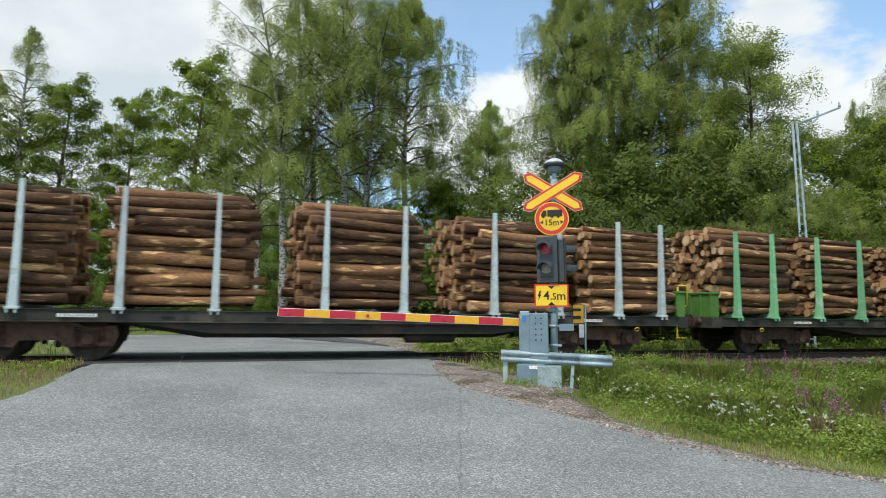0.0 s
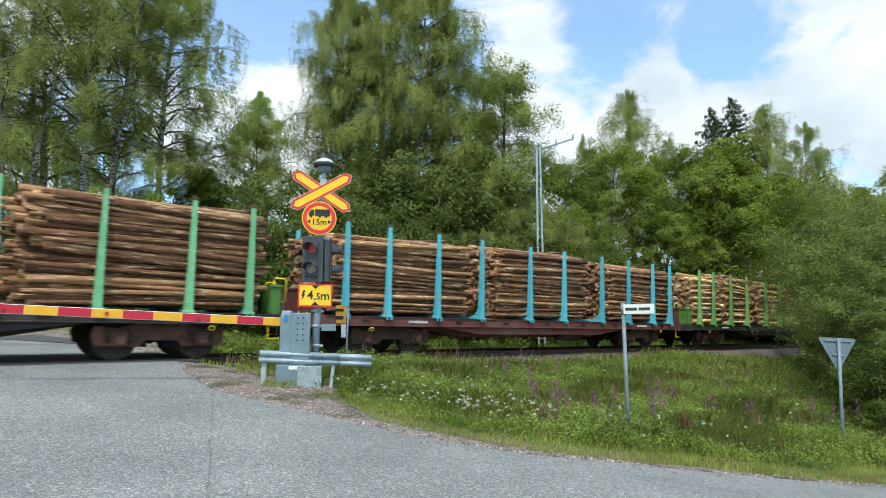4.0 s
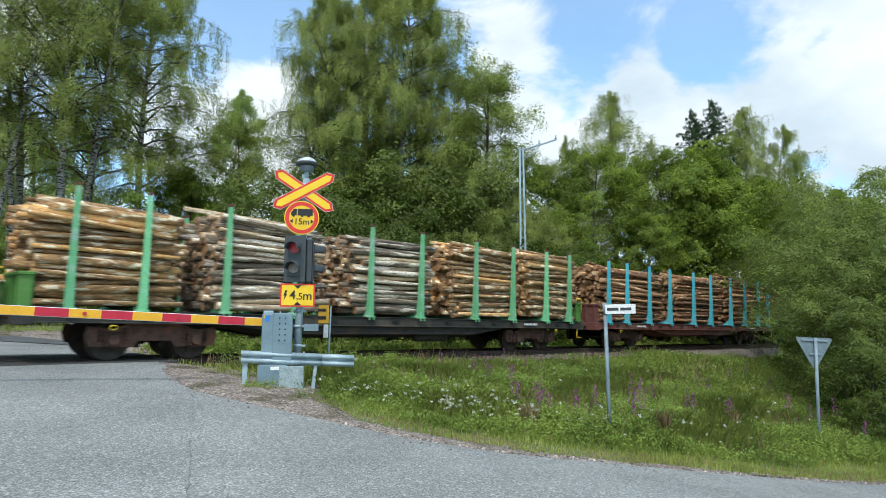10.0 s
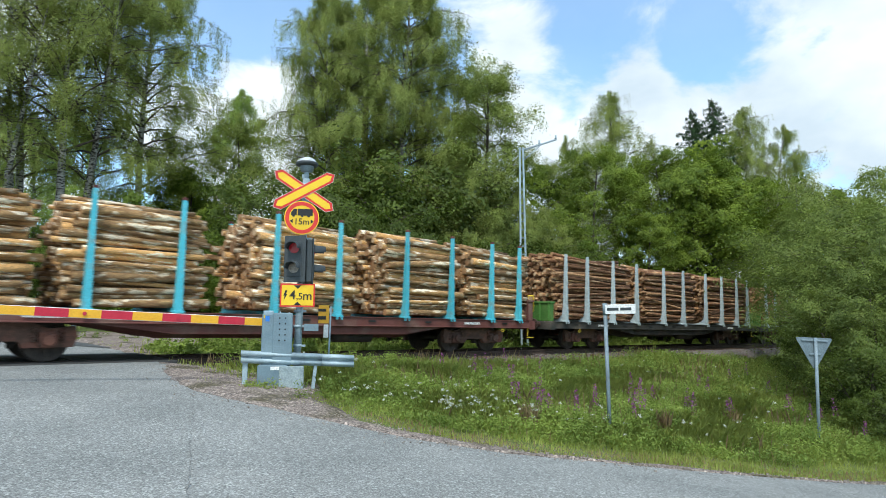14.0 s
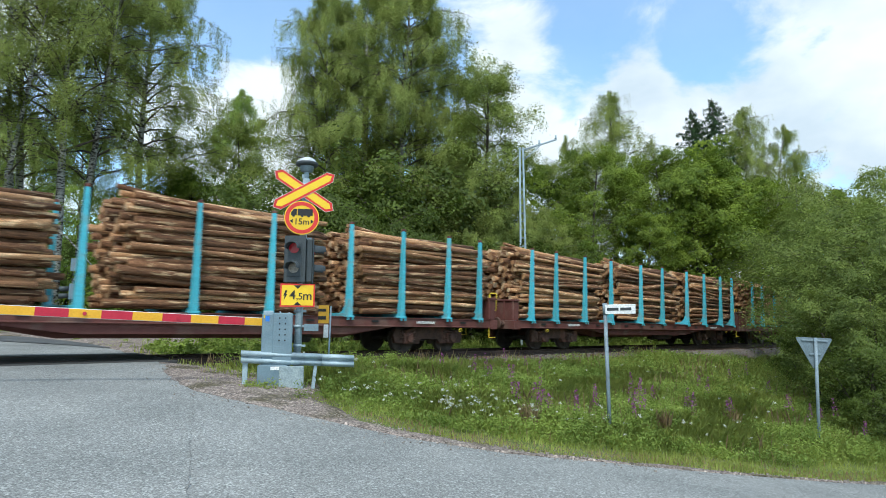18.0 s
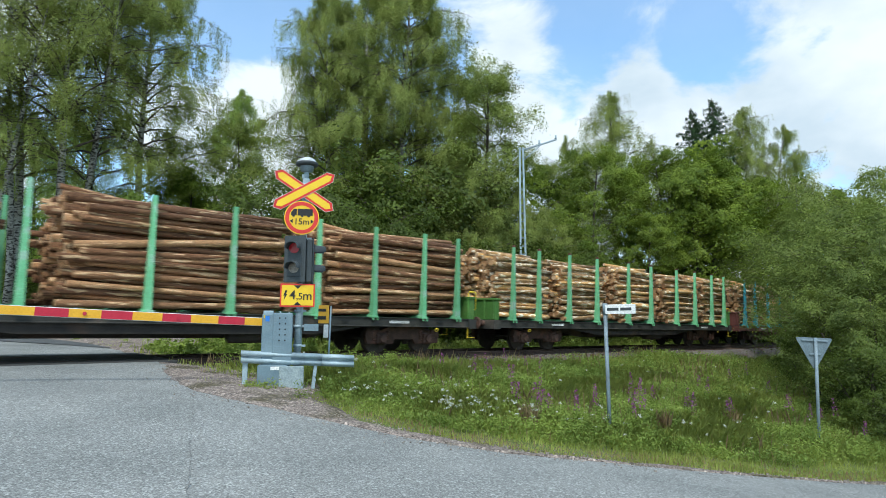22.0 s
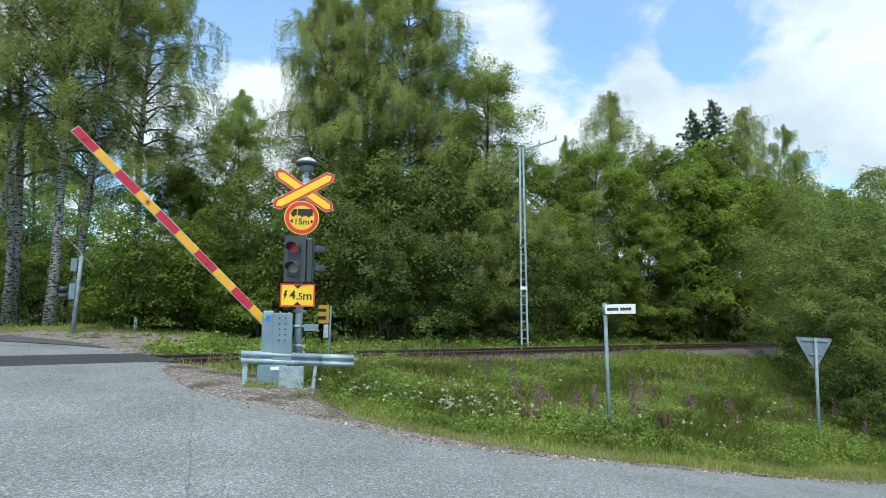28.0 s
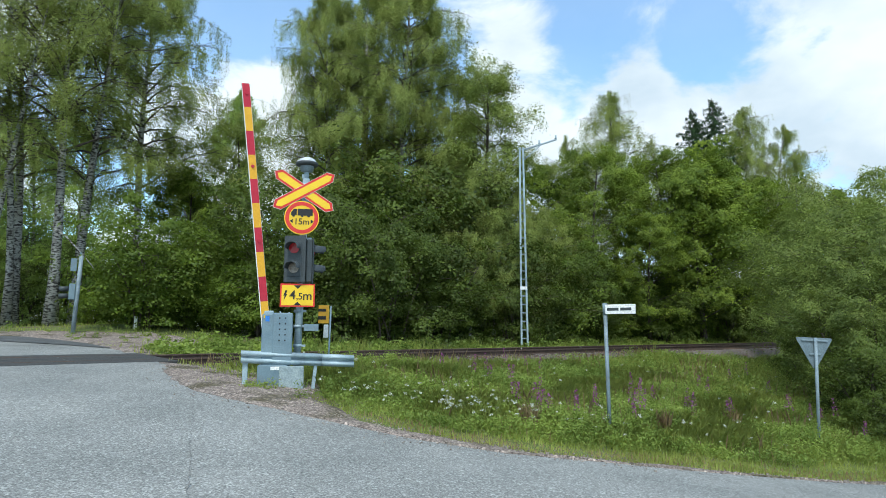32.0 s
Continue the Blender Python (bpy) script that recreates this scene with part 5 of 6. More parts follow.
for x, y, s in ((13.5, 41, 1.0), (15.5, 43, 1.1), (17.5, 40, 1.0), (-3, 41, 0.9), (0, 37.5, 0.6), (2.5, 38, 0.5), (10.8, 36.5, 0.7), (12.5, 37.5, 0.8), (9.3, 37.5, 0.5), (-6, 40, 0.8), (-9, 42, 0.9), (-14, 40, 1.0), (-12, 36, 0.8)):
    plant("shrub_c", x, y, s, x * 40)

for x, y, s in ((46, 19.6, 0.9), (49, 18.9, 1.0), (52, 19.6, 0.9), (55, 18.8, 1.0), (58.5, 18.6, 1.1), (62, 19.4, 1.2), (66, 22, 1.5), (72, 25, 1.8), (80, 29, 2.0), (19.5, 44, 1.2), (22, 46.5, 1.3), (24.5, 51, 1.5), (14.5, 46.5, 1.0), (27, 44, 1.3)):
    plant("shrub_a", x, y, s, x * 31)

# a bare birch bough hanging out over the verge
bough = thing("dead_branch", pose(6.13, 32.49, 0), "bare white birch branch hanging by the trees", "branch")
part("stem", Geo().tube([(0.0, 0.0, 5.4), (0.5, -0.47, 4.94), (1.06, -0.99, 4.17), (1.4, -1.3, 3.67), (1.53, -1.42, 3.41)], [0.035, 0.03, 0.025, 0.02, 0.008], 6), TRUNK_BIRCH, bough)

# ---- grass and weeds ----


def blades(n, xs, ys, keep, h0, h1, wid, seed, lean=0.35, strip=False):
    """Bent grass blades rooted in the ground."""
    rng = np.random.default_rng(seed)
    x, y = rng.uniform(xs[0], xs[1], n), rng.uniform(ys[0], ys[1], n)
    k = keep(x, y)
    x, y = x[k], y[k]
    n = len(x)
    z = land(x, y) + 0.005
    patch = 0.75 + 0.45 * smooth_noise(x, y, 0.9, seed)
    h = rng.uniform(h0, h1, n) * np.clip(patch, 0.35, 1.3)
    if strip:
        h = h * np.clip((edge_dist(x, y) - np.interp(x, [6, 9, 12], [0.45, 1.0, 1.1])) / 1.5, 0.2, 1)
    az = rng.uniform(0, 2 * np.pi, n)
    bend = rng.uniform(0.05, lean, n) * h
    dx, dy = np.cos(az), np.sin(az)
    w = wid * rng.uniform(0.6, 1.5, n)
    ax, ay = -dy * w, dx * w
    o = np.stack([x, y, z], 1)
    d = np.stack([dx, dy, np.zeros(n)], 1)
    a = np.stack([ax, ay, np.zeros(n)], 1)
    u = np.array([0, 0, 1.0])
    mid = o + d * (bend * 0.35)[:, None] + u * (h * 0.6)[:, None]
    tip = o + d * bend[:, None] + u * h[:, None]
    return np.stack([o - a, o + a, mid + a * 0.75, tip, mid - a * 0.75], 1)


def verge(x, y):
    return (x > road_r(y) + 0.12) & (x > 4.3)


def not_gravel(x, y):
    rng = np.random.default_rng(len(x))
    g = 0.28 + 2.6 * np.exp(-((y - 11.4) / 2.2) ** 2)
    return (x - road_r(y) > g * 0.95) | ((rng.uniform(0, 1, len(x)) < 0.25) & (smooth_noise(x, y, 2.2, 6) > 0.2))


def not_bed(y):
    return (np.abs(y - TRACK_Y) > 1.55)


B = [blades(95000, (4.3, 20), (3.0, 13.6), lambda x, y: verge(x, y) & not_gravel(x, y) & (x - road_r(y) > 0.3), 0.14, 0.46, 0.0036, 1, 0.75, True),
     blades(50000, (4.3, 20), (2.0, 12.0), lambda x, y: verge(x, y) & not_gravel(x, y) & (edge_dist(x, y) < 1.7) & (smooth_noise(x, y, 2.6, 8) > -0.4), 0.03, 0.13, 0.006, 2),
     blades(36000, (18, 46), (-2.0, 13.8), lambda x, y: verge(x, y), 0.2, 0.5, 0.009, 3, 0.6, True),
     blades(17000, (7, 46), (13.0, 15.0), lambda x, y: verge(x, y), 0.12, 0.45, 0.006, 21),
     blades(7500, (12, 48), (17.9, 23), lambda x, y: ~inside_road(x, y, 0.1), 0.25, 0.7, 0.012, 4),
     blades(1800, (5.6, 12.5), (17.9, 26), lambda x, y: ~inside_road(x, y, 0.15), 0.06, 0.26, 0.011, 24),
     blades(4500, (-9, -2.3), (7, 15.0), lambda x, y: x < road_l(y) - 0.1, 0.05, 0.18, 0.006, 5),
     blades(9000, (-12, 13), (18.2, 38), lambda x, y: ~inside_road(x, y, 0.2) & ((x < 0) | (x > road_r(y) + 4.4) | (y > 32.5)), 0.06, 0.26, 0.012, 6),
     blades(1100, (5.4, 9), (11.5, 15.2), lambda x, y: verge(x, y), 0.04, 0.2, 0.008, 8)]
gr = part("meadow_grass", quads_mesh("meadow_grass", np.concatenate(B), GRASSM, 5))
tagged(gr, "tall uneven green meadow grass on the bank", "grass", kind="stuff")
D_ = [blades(4500, (4.3, 26), (3.0, 13.9), lambda x, y: verge(x, y) & not_gravel(x, y) & (smooth_noise(x, y, 0.7, 9) > 0.15), 0.25, 0.7, 0.005, 11, 0.35, True),
      blades(11000, (-9, -2.3), (7, 15.0), lambda x, y: x < road_l(y) - 0.02, 0.04, 0.18, 0.006, 12),
      blades(26000, (4.2, 18), (2.0, 13), lambda x, y: (edge_dist(x, y) > 0.02) & (edge_dist(x, y) < 0.9) & not_gravel(x, y), 0.03, 0.12, 0.006, 13),
      blades(60, (8.3, 8.5), (6.85, 7.1), lambda x, y: x > 0, 0.4, 0.6, 0.006, 15, 0.4),
      blades(60, (11.75, 11.95), (6.3, 6.5), lambda x, y: x > 0, 0.4, 0.65, 0.006, 16, 0.3),
      blades(60, (14.9, 15.2), (6.3, 6.6), lambda x, y: x > 0, 0.4, 0.65, 0.007, 17, 0.3),
      blades(900, (6, 40), (14.0, 15.0), lambda x, y: x > 5.6, 0.25, 0.6, 0.006, 14)]
dr = part("dry_grass", quads_mesh("dry_grass", np.concatenate(D_), DRYGRASS, 5))
tagged(dr, "straw-coloured dry grass stems along the verge", "grass", kind="stuff")


def weeds(n, xs, ys, keep, hmax, seed, size):
    """Leafy herbs: loose clumps of small leaves."""
    rng = np.random.default_rng(seed)
    x, y = rng.uniform(xs[0], xs[1], n), rng.uniform(ys[0], ys[1], n)
    k = keep(x, y)
    x, y = x[k], y[k]
    out = []
    hs = hmax * np.clip(0.55 + 0.5 * smooth_noise(x, y, 0.8, seed) + rng.normal(size=len(x)) * 0.12, 0.15, 1.2)
    for i in range(len(x)):
        m = rng.integers(22, 44)
        t = rng.uniform(0.1, 1, m)
        out.append(np.stack([x[i] + rng.normal(size=m) * 0.09 * (1.2 - t * 0.5), y[i] + rng.normal(size=m) * 0.09 * (1.2 - t * 0.5), np.full(m, float(land(x[i], y[i]))) + t * hs[i]], 1))
    return leaves_at(np.concatenate(out), size, rng, 0.1, 0.5)


W_ = [weeds(8600, (4.5, 20), (3.2, 13.6), lambda x, y: verge(x, y) & not_gravel(x, y) & (edge_dist(x, y) > np.interp(x, [6, 9, 12], [0.8, 1.4, 1.5])), 0.5, 3, 0.046),
      weeds(2600, (18, 44), (0, 13.6), lambda x, y: verge(x, y) & (edge_dist(x, y) > 2.6), 0.6, 4, 0.075),
      weeds(420, (4.8, 14), (5.5, 12), lambda x, y: verge(x, y) & not_gravel(x, y) & (edge_dist(x, y) > 0.8) & (edge_dist(x, y) < 2.6), 0.26, 43, 0.036),
      weeds(260, (7.5, 13), (6.2, 9.2), lambda x, y: (edge_dist(x, y) > 2.4) & (smooth_noise(x, y, 1.1, 5) > 0.1), 0.85, 44, 0.05),
      weeds(60, (5.8, 11.0), (20, 31), lambda x, y: x > road_r(y) + 0.9, 0.28, 45, 0.08),
      weeds(1500, (8, 42), (12.4, 14.6), lambda x, y: verge(x, y) & (edge_dist(x, y) > 2.6), 0.52, 41, 0.06),
      weeds(1300, (7, 46), (18.1, 22.5), lambda x, y: ~inside_road(x, y, 0.3), 0.7, 5, 0.13),
      weeds(120, (-9, 12), (18.5, 38), lambda x, y: ~inside_road(x, y, 0.3), 0.45, 6, 0.1),
      weeds(160, (-9, -2.4), (8, 15), lambda x, y: x < road_l(y) - 0.2, 0.22, 7, 0.07)]
wd = part("wild_herbs", quads_mesh("wild_herbs", np.concatenate(W_), WEEDM))
tagged(wd, "leafy green weeds among the grass", "weeds", kind="stuff")

# white umbels scattered over the bank
rng = np.random.default_rng(17)
um = []
for cx, cy, n, sp in ((6.6, 8.5, 16, 0.7), (7.4, 7.8, 26, 0.55), (8.2, 7.4, 26, 0.5), (8.8, 7.8, 8, 0.8), (8.9, 7.0, 9, 0.5), (10.4, 6.6, 7, 0.5), (9.5, 9.2, 12, 1.6), (13, 6.0, 14, 1.5), (12, 9, 14, 2.5), (16, 5.6, 12, 1.5), (14, 11, 10, 3), (20, 10, 14, 4), (26, 13, 16, 3), (7.8, 12.4, 8, 0.9), (14, 19.4, 12, 4), (28, 19.6, 14, 6), (6.4, 9.0, 10, 0.4)):
    for i in range(n):
        x, y = cx + rng.normal() * sp, cy + rng.normal() * sp * 0.7
        if edge_dist(x, y) < 0.75 + 0.5 * rng.random():
            continue
        z = float(land(x, y)) + rng.uniform(0.22, 0.48)
        m = int(rng.integers(12, 26))
        r = rng.uniform(0.010, 0.026)
        um.append(np.stack([x + rng.normal(size=m) * r, y + rng.normal(size=m) * r, z + rng.normal(size=m) * r * 0.55], 1))
uo = part("white_wildflowers", quads_mesh("white_wildflowers", leaves_at(np.concatenate(um), 0.019, rng, 0.0, 0.9, rng.normal(size=(sum(len(u) for u in um), 3)) * 0.8 + [-0.5, -0.6, 0.5]), FLOWER_WHITE))
tagged(uo, "small white umbel flowers above the grass", "wildflowers", kind="stuff")


# fireweed spikes, each a plant of its own
def fireweed_mesh(seed, H):
    rng = np.random.default_rng(seed)
    stem = Geo().tube([(0, 0, -0.05), (0.01, 0.01, H * 0.5), (0.03, 0.0, H)], [0.006, 0.005, 0.002], 5)
    m = 70
    t = rng.uniform(0.55, 1.0, m)
    r = 0.05 * (1.05 - t) / 0.5 + 0.012
    a = rng.uniform(0, 2 * np.pi, m)
    P = np.stack([np.cos(a) * r + 0.02 * t, np.sin(a) * r, t * H], 1)
    q = 60
    t2 = rng.uniform(0.1, 0.6, q)
    a2 = rng.uniform(0, 2 * np.pi, q)
    L = np.stack([np.cos(a2) * 0.07, np.sin(a2) * 0.07, t2 * H], 1)
    return stem.mesh("stem", WEEDM), quads_mesh("blossom", leaves_at(P, 0.03, rng, 0.0, 0.8), FLOWER_PURPLE), quads_mesh("leaves", leaves_at(L, 0.11, rng, 0.0, 0.25), WEEDM)


FW = [fireweed_mesh(61, 0.75), fireweed_mesh(62, 0.65), fireweed_mesh(63, 0.9)]
random.seed(5)
spots = []
for cx, cy, n, sp in ((9.1, 7.7, 5, 0.35), (10.2, 7.0, 3, 0.4), (11.4, 6.9, 4, 0.5), (13.6, 6.6, 4, 0.8), (12.0, 10.4, 2, 1.2), (17.0, 5.2, 6, 0.7), (16, 8.5, 4, 1.2), (11.2, 10.6, 4, 0.6), (14, 11.3, 3, 0.8), (13.2, 7.4, 5, 0.6), (20, 8.6, 3, 0.8), (9.5, 7.5, 2, 0.3)):
    for i in range(n):
        spots.append((cx + random.gauss(0, sp), cy + random.gauss(0, sp * 0.6)))
for i, (x, y) in enumerate(spots):
    if edge_dist(x, y) < 1.2:
        continue
    k = FW[i % 3]
    o = thing("fireweed", pose(x, y, float(land(x, y)), random.uniform(-8, 8), random.uniform(-8, 8), random.uniform(0, 360)), "purple flowering fireweed spike in the grass", "wildflower", "fireweed plants")
    part("stem", k[0], None, o)
    part("blossom", k[1], None, o, "purple blossom spike")
    part("leaves", k[2], None, o)

# ---- the log train ----
PITCH = 20.05
STAKE_X = [-8.635, -7.185, -5.285, -3.385, -0.965, 0.965, 3.385, 5.285, 7.185, 8.635]
DECK = 1.10          # deck above the rails
HALF = 1.45          # half width at the stakes


def run(t):
    """Way of the train along the line, in metres."""
    return ((((-9.06e-07 * t + 6.1065e-05) * t - 0.0014232) * t + 0.04318988) * t + 18.542313) * t - 76.725864


def stake_mesh(mat):
    """A tapered upright on its foot, with a curved web running in over the deck. Stands at y = -HALF, leans a touch."""
    g = Geo()
    for z0, z1, w0, w1, d0, d1 in ((0, 0.55, 0.085, 0.072, 0.085, 0.075), (0.55, 2.62, 0.072, 0.042, 0.075, 0.045)):
        n0 = len(g.v)
        for z, w, d in ((z0, w0, d0), (z1, w1, d1)):
            for sx, sy in ((-1, -1), (1, -1), (1, 1), (-1, 1)):
                g.v.append(Vector((sx * w, sy * d, z)))
        for i in range(4):
            j = (i + 1) % 4
            g.face([n0 + i, n0 + j, n0 + 4 + j, n0 + 4 + i])
        if z1 > 1:
            g.face([n0 + 4, n0 + 5, n0 + 6, n0 + 7])
    g.box(-0.13, 0.13, -0.10, 0.12, -0.03, 0.03, 0.01)
    web = [(0.06, 0.0), (0.62, 0.0), (0.62, 0.05), (0.40, 0.075), (0.24, 0.15), (0.13, 0.30), (0.07, 0.52)]
    g.prism(web, (-0.05, 0, 0), (0.05, 0, 0), (0, 1, 0), (0, 0, 1))
    g.box(-0.09, -0.06, -0.13, -0.09, -0.10, -0.03).box(0.06, 0.09, -0.13, -0.09, -0.10, -0.03)
    return g.mesh("stake", mat)


def log_mesh(L, r, seed, bark):
    rng = random.Random(seed)
    n, seg = 10, 6
    wob = [rng.uniform(-0.09, 0.09) for _ in range(23)]
    bx, by = rng.uniform(-0.03, 0.03), rng.choice((-1, 1)) * rng.uniform(0.0, 0.06)
    pts, rad = [], []
    for i in range(seg + 1):
        u = i / seg
        pts.append(((u - 0.5) * L, math.sin(u * math.pi) * bx, math.sin(u * math.pi * 1.3) * by * 0.7))
        rad.append(r * (1.08 - 0.22 * u))
    return Geo().tube(pts, rad, n, True, 0, 1, wob).mesh("log", [bark, CUT])


# kind: bark, log radius range
LOADS = {"pale": (BARK_GREY, 0.06, 0.115), "pine": (BARK_PINE, 0.06, 0.105), "orange": (BARK_ORANGE, 0.06, 0.10), "spruce": (BARK_SPRUCE, 0.085, 0.155), "birch": (BARK_BIRCH, 0.055, 0.115), "grey": (BARK_GREY, 0.10, 0.16), "thin": (BARK_PINE, 0.048, 0.088)}
LOGS, PILES = {}, {}


def section(kind, rng, W, Hh):
    """Packed circles that fill the load's cross-section: rows of (y, z, r)."""
    _, r0, r1 = LOADS[kind]
    out = []
    z = 0.0
    row = 0
    while z < Hh:
        rm = (r0 + r1) / 2
        y = -W + (rm * 0.9 if row % 2 else 0)
        edge = True
        while y < W:
            r = r0 + (r1 - r0) * rng.random() ** 1.4
            y += r
            if y + r > W + 0.02:
                break
            crown = Hh * (1.0 - 0.10 * (y / W) ** 2 + rng.uniform(-0.03, 0.03))
            if z + r < crown:
                out.append((y, z + rm + rng.uniform(-0.018, 0.018), r, edge))
            edge = False
            y += r * 0.97
        z += rm * 1.70
        row += 1
    return out


def pile(kind, L, variant):
    """The inner logs as one mesh, and the places of the outer ones."""
    key = (kind, L, variant)
    if key in PILES:
        return PILES[key]
    rng = random.Random(str(key))
    bark = LOADS[kind][0]
    g = Geo()
    outer = []
    for (y, z, r, edge) in section(kind, rng, 1.30, 2.40):
        dx = rng.gauss(0, 0.10) + (rng.uniform(-0.32, 0.32) if rng.random() < 0.2 else 0)
        ry, rz = rng.gauss(0, 1.1), rng.gauss(0, 0.6)
        if rng.random() < 0.2:
            ry *= 2.6
        if edge:
            outer.append((y, z, r, dx, ry))
            continue
        h = L * rng.uniform(0.46, 0.515)
        ty, tz = math.tan(radians(rz)), math.tan(radians(ry))
        g.tube([(-h + dx, y - ty * h, z + tz * h), (h + dx, y + ty * h, z - tz * h)], [r * 1.05, r * 0.9] if rng.random() < 0.5 else [r * 0.9, r * 1.05], 8, True, 0, 1)
    PILES[key] = (g.mesh("timber_load", [bark, CUT]), outer)
    return PILES[key]


def the_log(kind, L, k):
    key = (kind, L, k)
    if key not in LOGS:
        bark, r0, r1 = LOADS[kind]
        LOGS[key] = log_mesh(L, 0.1, str(key), bark)
    return LOGS[key]


def bogie_meshes():
    g = Geo()
    for s in (-1, 1):
        y = s * 1.02
        prof = [(-1.45, 0.55), (-1.38, 0.32), (-0.46, 0.30), (-0.36, 0.44), (0.36, 0.44), (0.46, 0.30), (1.38, 0.32), (1.45, 0.55), (1.40, 0.76), (0.9, 0.70), (0.5, 0.86), (-0.5, 0.86), (-0.9, 0.70), (-1.40, 0.76)]
        g.prism(prof, (0, y + 0.06, 0), (0, y - 0.06, 0), (1, 0, 0), (0, 0, 1))
    g.box(-0.22, 0.22, -1.0, 1.0, 0.5, 0.84, 0.03)
    box_ = Geo().box(-0.17, 0.17, -0.13, 0.1, -0.17, 0.17, 0.04).tube([(0, -0.13, 0), (0, -0.19, 0)], [0.13, 0.11], 16)
    spring = Geo()
    for i in range(6):
        spring.tube([(0, 0, 0.05 * i), (0, 0, 0.05 * i + 0.03)], 0.075, 12)
    spring.tube([(0, 0, 0), (0, 0, 0.3)], 0.055, 10)
    brake = Geo().box(-0.05, 0.05, -0.9, 0.9, 0.38, 0.46, 0.01).box(-0.09, 0.02, -0.83, -0.66, 0.28, 0.62, 0.02).box(-0.09, 0.02, 0.66, 0.83, 0.28, 0.62, 0.02)
    ws = Geo().tube([(0, -1.1, 0), (0, 1.1, 0)], 0.075, 12)
    for s in (-1, 1):
        ws.tube([(0, s * 0.70, 0), (0, s * 0.715, 0)], [0.485, 0.485], 32)
        ws.tube([(0, s * 0.715, 0), (0, s * 0.84, 0)], [0.458, 0.45], 32)
        for k in range(4):
            a = k * math.pi / 2
            ws.box(-0.04, 0.04, s * 0.845 - 0.012, s * 0.845 + 0.012, 0.16, 0.36, 0, 0, Matrix.Rotation(a, 4, "Y"))
    return g.mesh("bogie", BOGIE), box_.mesh("axle_box", BOGIE), spring.mesh("spring", BOGIE), brake.mesh("brake_beam", UNDER), ws.mesh("wheelset", WHEEL)


BM = bogie_meshes()
STAKES = {"green": stake_mesh(STAKE_GREEN), "lime": stake_mesh(STAKE_LIME), "turquoise": stake_mesh(STAKE_TURQ), "silver": stake_mesh(STAKE_SILVER)}
WHEELSETS = []


def frame_meshes(paint):
    deck = Geo()
    for s in (-1, 1):
        y = s * (HALF - 0.03)
        deck.prism([(-0.10, -0.27), (0.0, -0.27), (0.0, -0.25), (-0.03, -0.24), (-0.03, -0.03), (0.0, -0.02), (0.0, 0.0), (-0.10, 0.0)] if s > 0 else [(0.10, 0.0), (0.0, 0.0), (0.0, -0.02), (0.03, -0.03), (0.03, -0.24), (0.0, -0.25), (0.0, -0.27), (0.10, -0.27)],
                   (-9.35, y, DECK), (9.35, y, DECK), (0, 1, 0), (0, 0, 1))
    deck.box(-9.35, 9.35, -1.38, 1.38, DECK - 0.10, DECK - 0.03)
    for x in (-9.3, 9.3):
        deck.box(min(x, x * 1.024) - 0.06, max(x, x * 1.024) + 0.06, -1.42, 1.42, DECK - 0.32, DECK - 0.005, 0.01)
    under = Geo()
    for s in (-1, 1):
        y = s * 0.62
        under.prism([(-8.9, -0.28), (-5.4, -0.30), (-3.6, -0.62), (3.6, -0.62), (5.4, -0.30), (8.9, -0.28), (8.9, -0.05), (-8.9, -0.05)], (0, y + 0.08, DECK), (0, y - 0.08, DECK), (1, 0, 0), (0, 0, 1))
        y = s * 1.30
        under.prism([(-5.2, -0.27), (-3.4, -0.5), (3.4, -0.5), (5.2, -0.27)], (0, y + 0.03, DECK), (0, y - 0.03, DECK), (1, 0, 0), (0, 0, 1))
    for x in (-3.4, -1.2, 1.2, 3.4):
        under.box(x - 0.06, x + 0.06, -1.3, 1.3, DECK - 0.5, DECK - 0.1)
    endb = Geo().box(-0.11, 0.11, -1.36, 1.36, 0, 0.70, 0.01).box(-0.15, 0.15, -1.40, 1.40, 0.68, 0.75, 0.012)
    return deck.mesh("deck_frame", paint), under.mesh("underframe", UNDER if paint is WAGON_GREY else paint), endb


END_G = frame_meshes(WAGON_GREY)
END_B = frame_meshes(WAGON_BROWN)
FRAMES = {"grey": (END_G[0], END_G[1], END_G[2].mesh("end_board", BOX_GREEN)), "brown": (END_B[0], END_B[1], END_B[2].mesh("end_board", WAGON_BROWN))}
RIBG = Geo().box(-0.15, 0.15, -0.03, 0.03, 0.02, 0.685, 0.006)
RIBS = {"grey": RIBG.mesh("rib", BOX_GREEN), "brown": RIBG.mesh("rib", WAGON_BROWN)}
HAND = Geo().tube([(0, 0, -0.55), (0, 0, 0.5), (0.04, 0, 0.56), (0.30, 0, 0.56), (0.34, 0, 0.52), (0.34, 0, 0.0), (0.30, 0, -0.04), (0.10, 0, -0.04)], 0.022, 8).mesh("handrail", HANDRAIL)
STEP = Geo().box(-0.01, 0.01, -0.01, 0.01, -0.38, 0.0).box(-0.01, 0.30, -0.03, 0.03, -0.395, -0.375).mesh("foot_step", HANDRAIL)
RING = Geo().tube([(0.065 * math.cos(a), -0.02 * math.sin(a), 0.05 * math.sin(a)) for a in np.linspace(0, 2 * math.pi, 13)], 0.013, 6, False).mesh("lashing_ring", HANDRAIL)
BUF = Geo().tube([(0, 0, 0), (0.30, 0, 0)], [0.10, 0.09], 16).tube([(0.30, 0, 0), (0.55, 0, 0)], [0.065, 0.065], 14).tube([(0.53, 0, 0), (0.58, 0, 0)], [0.22, 0.20], 20).mesh("buffer", BOGIE)
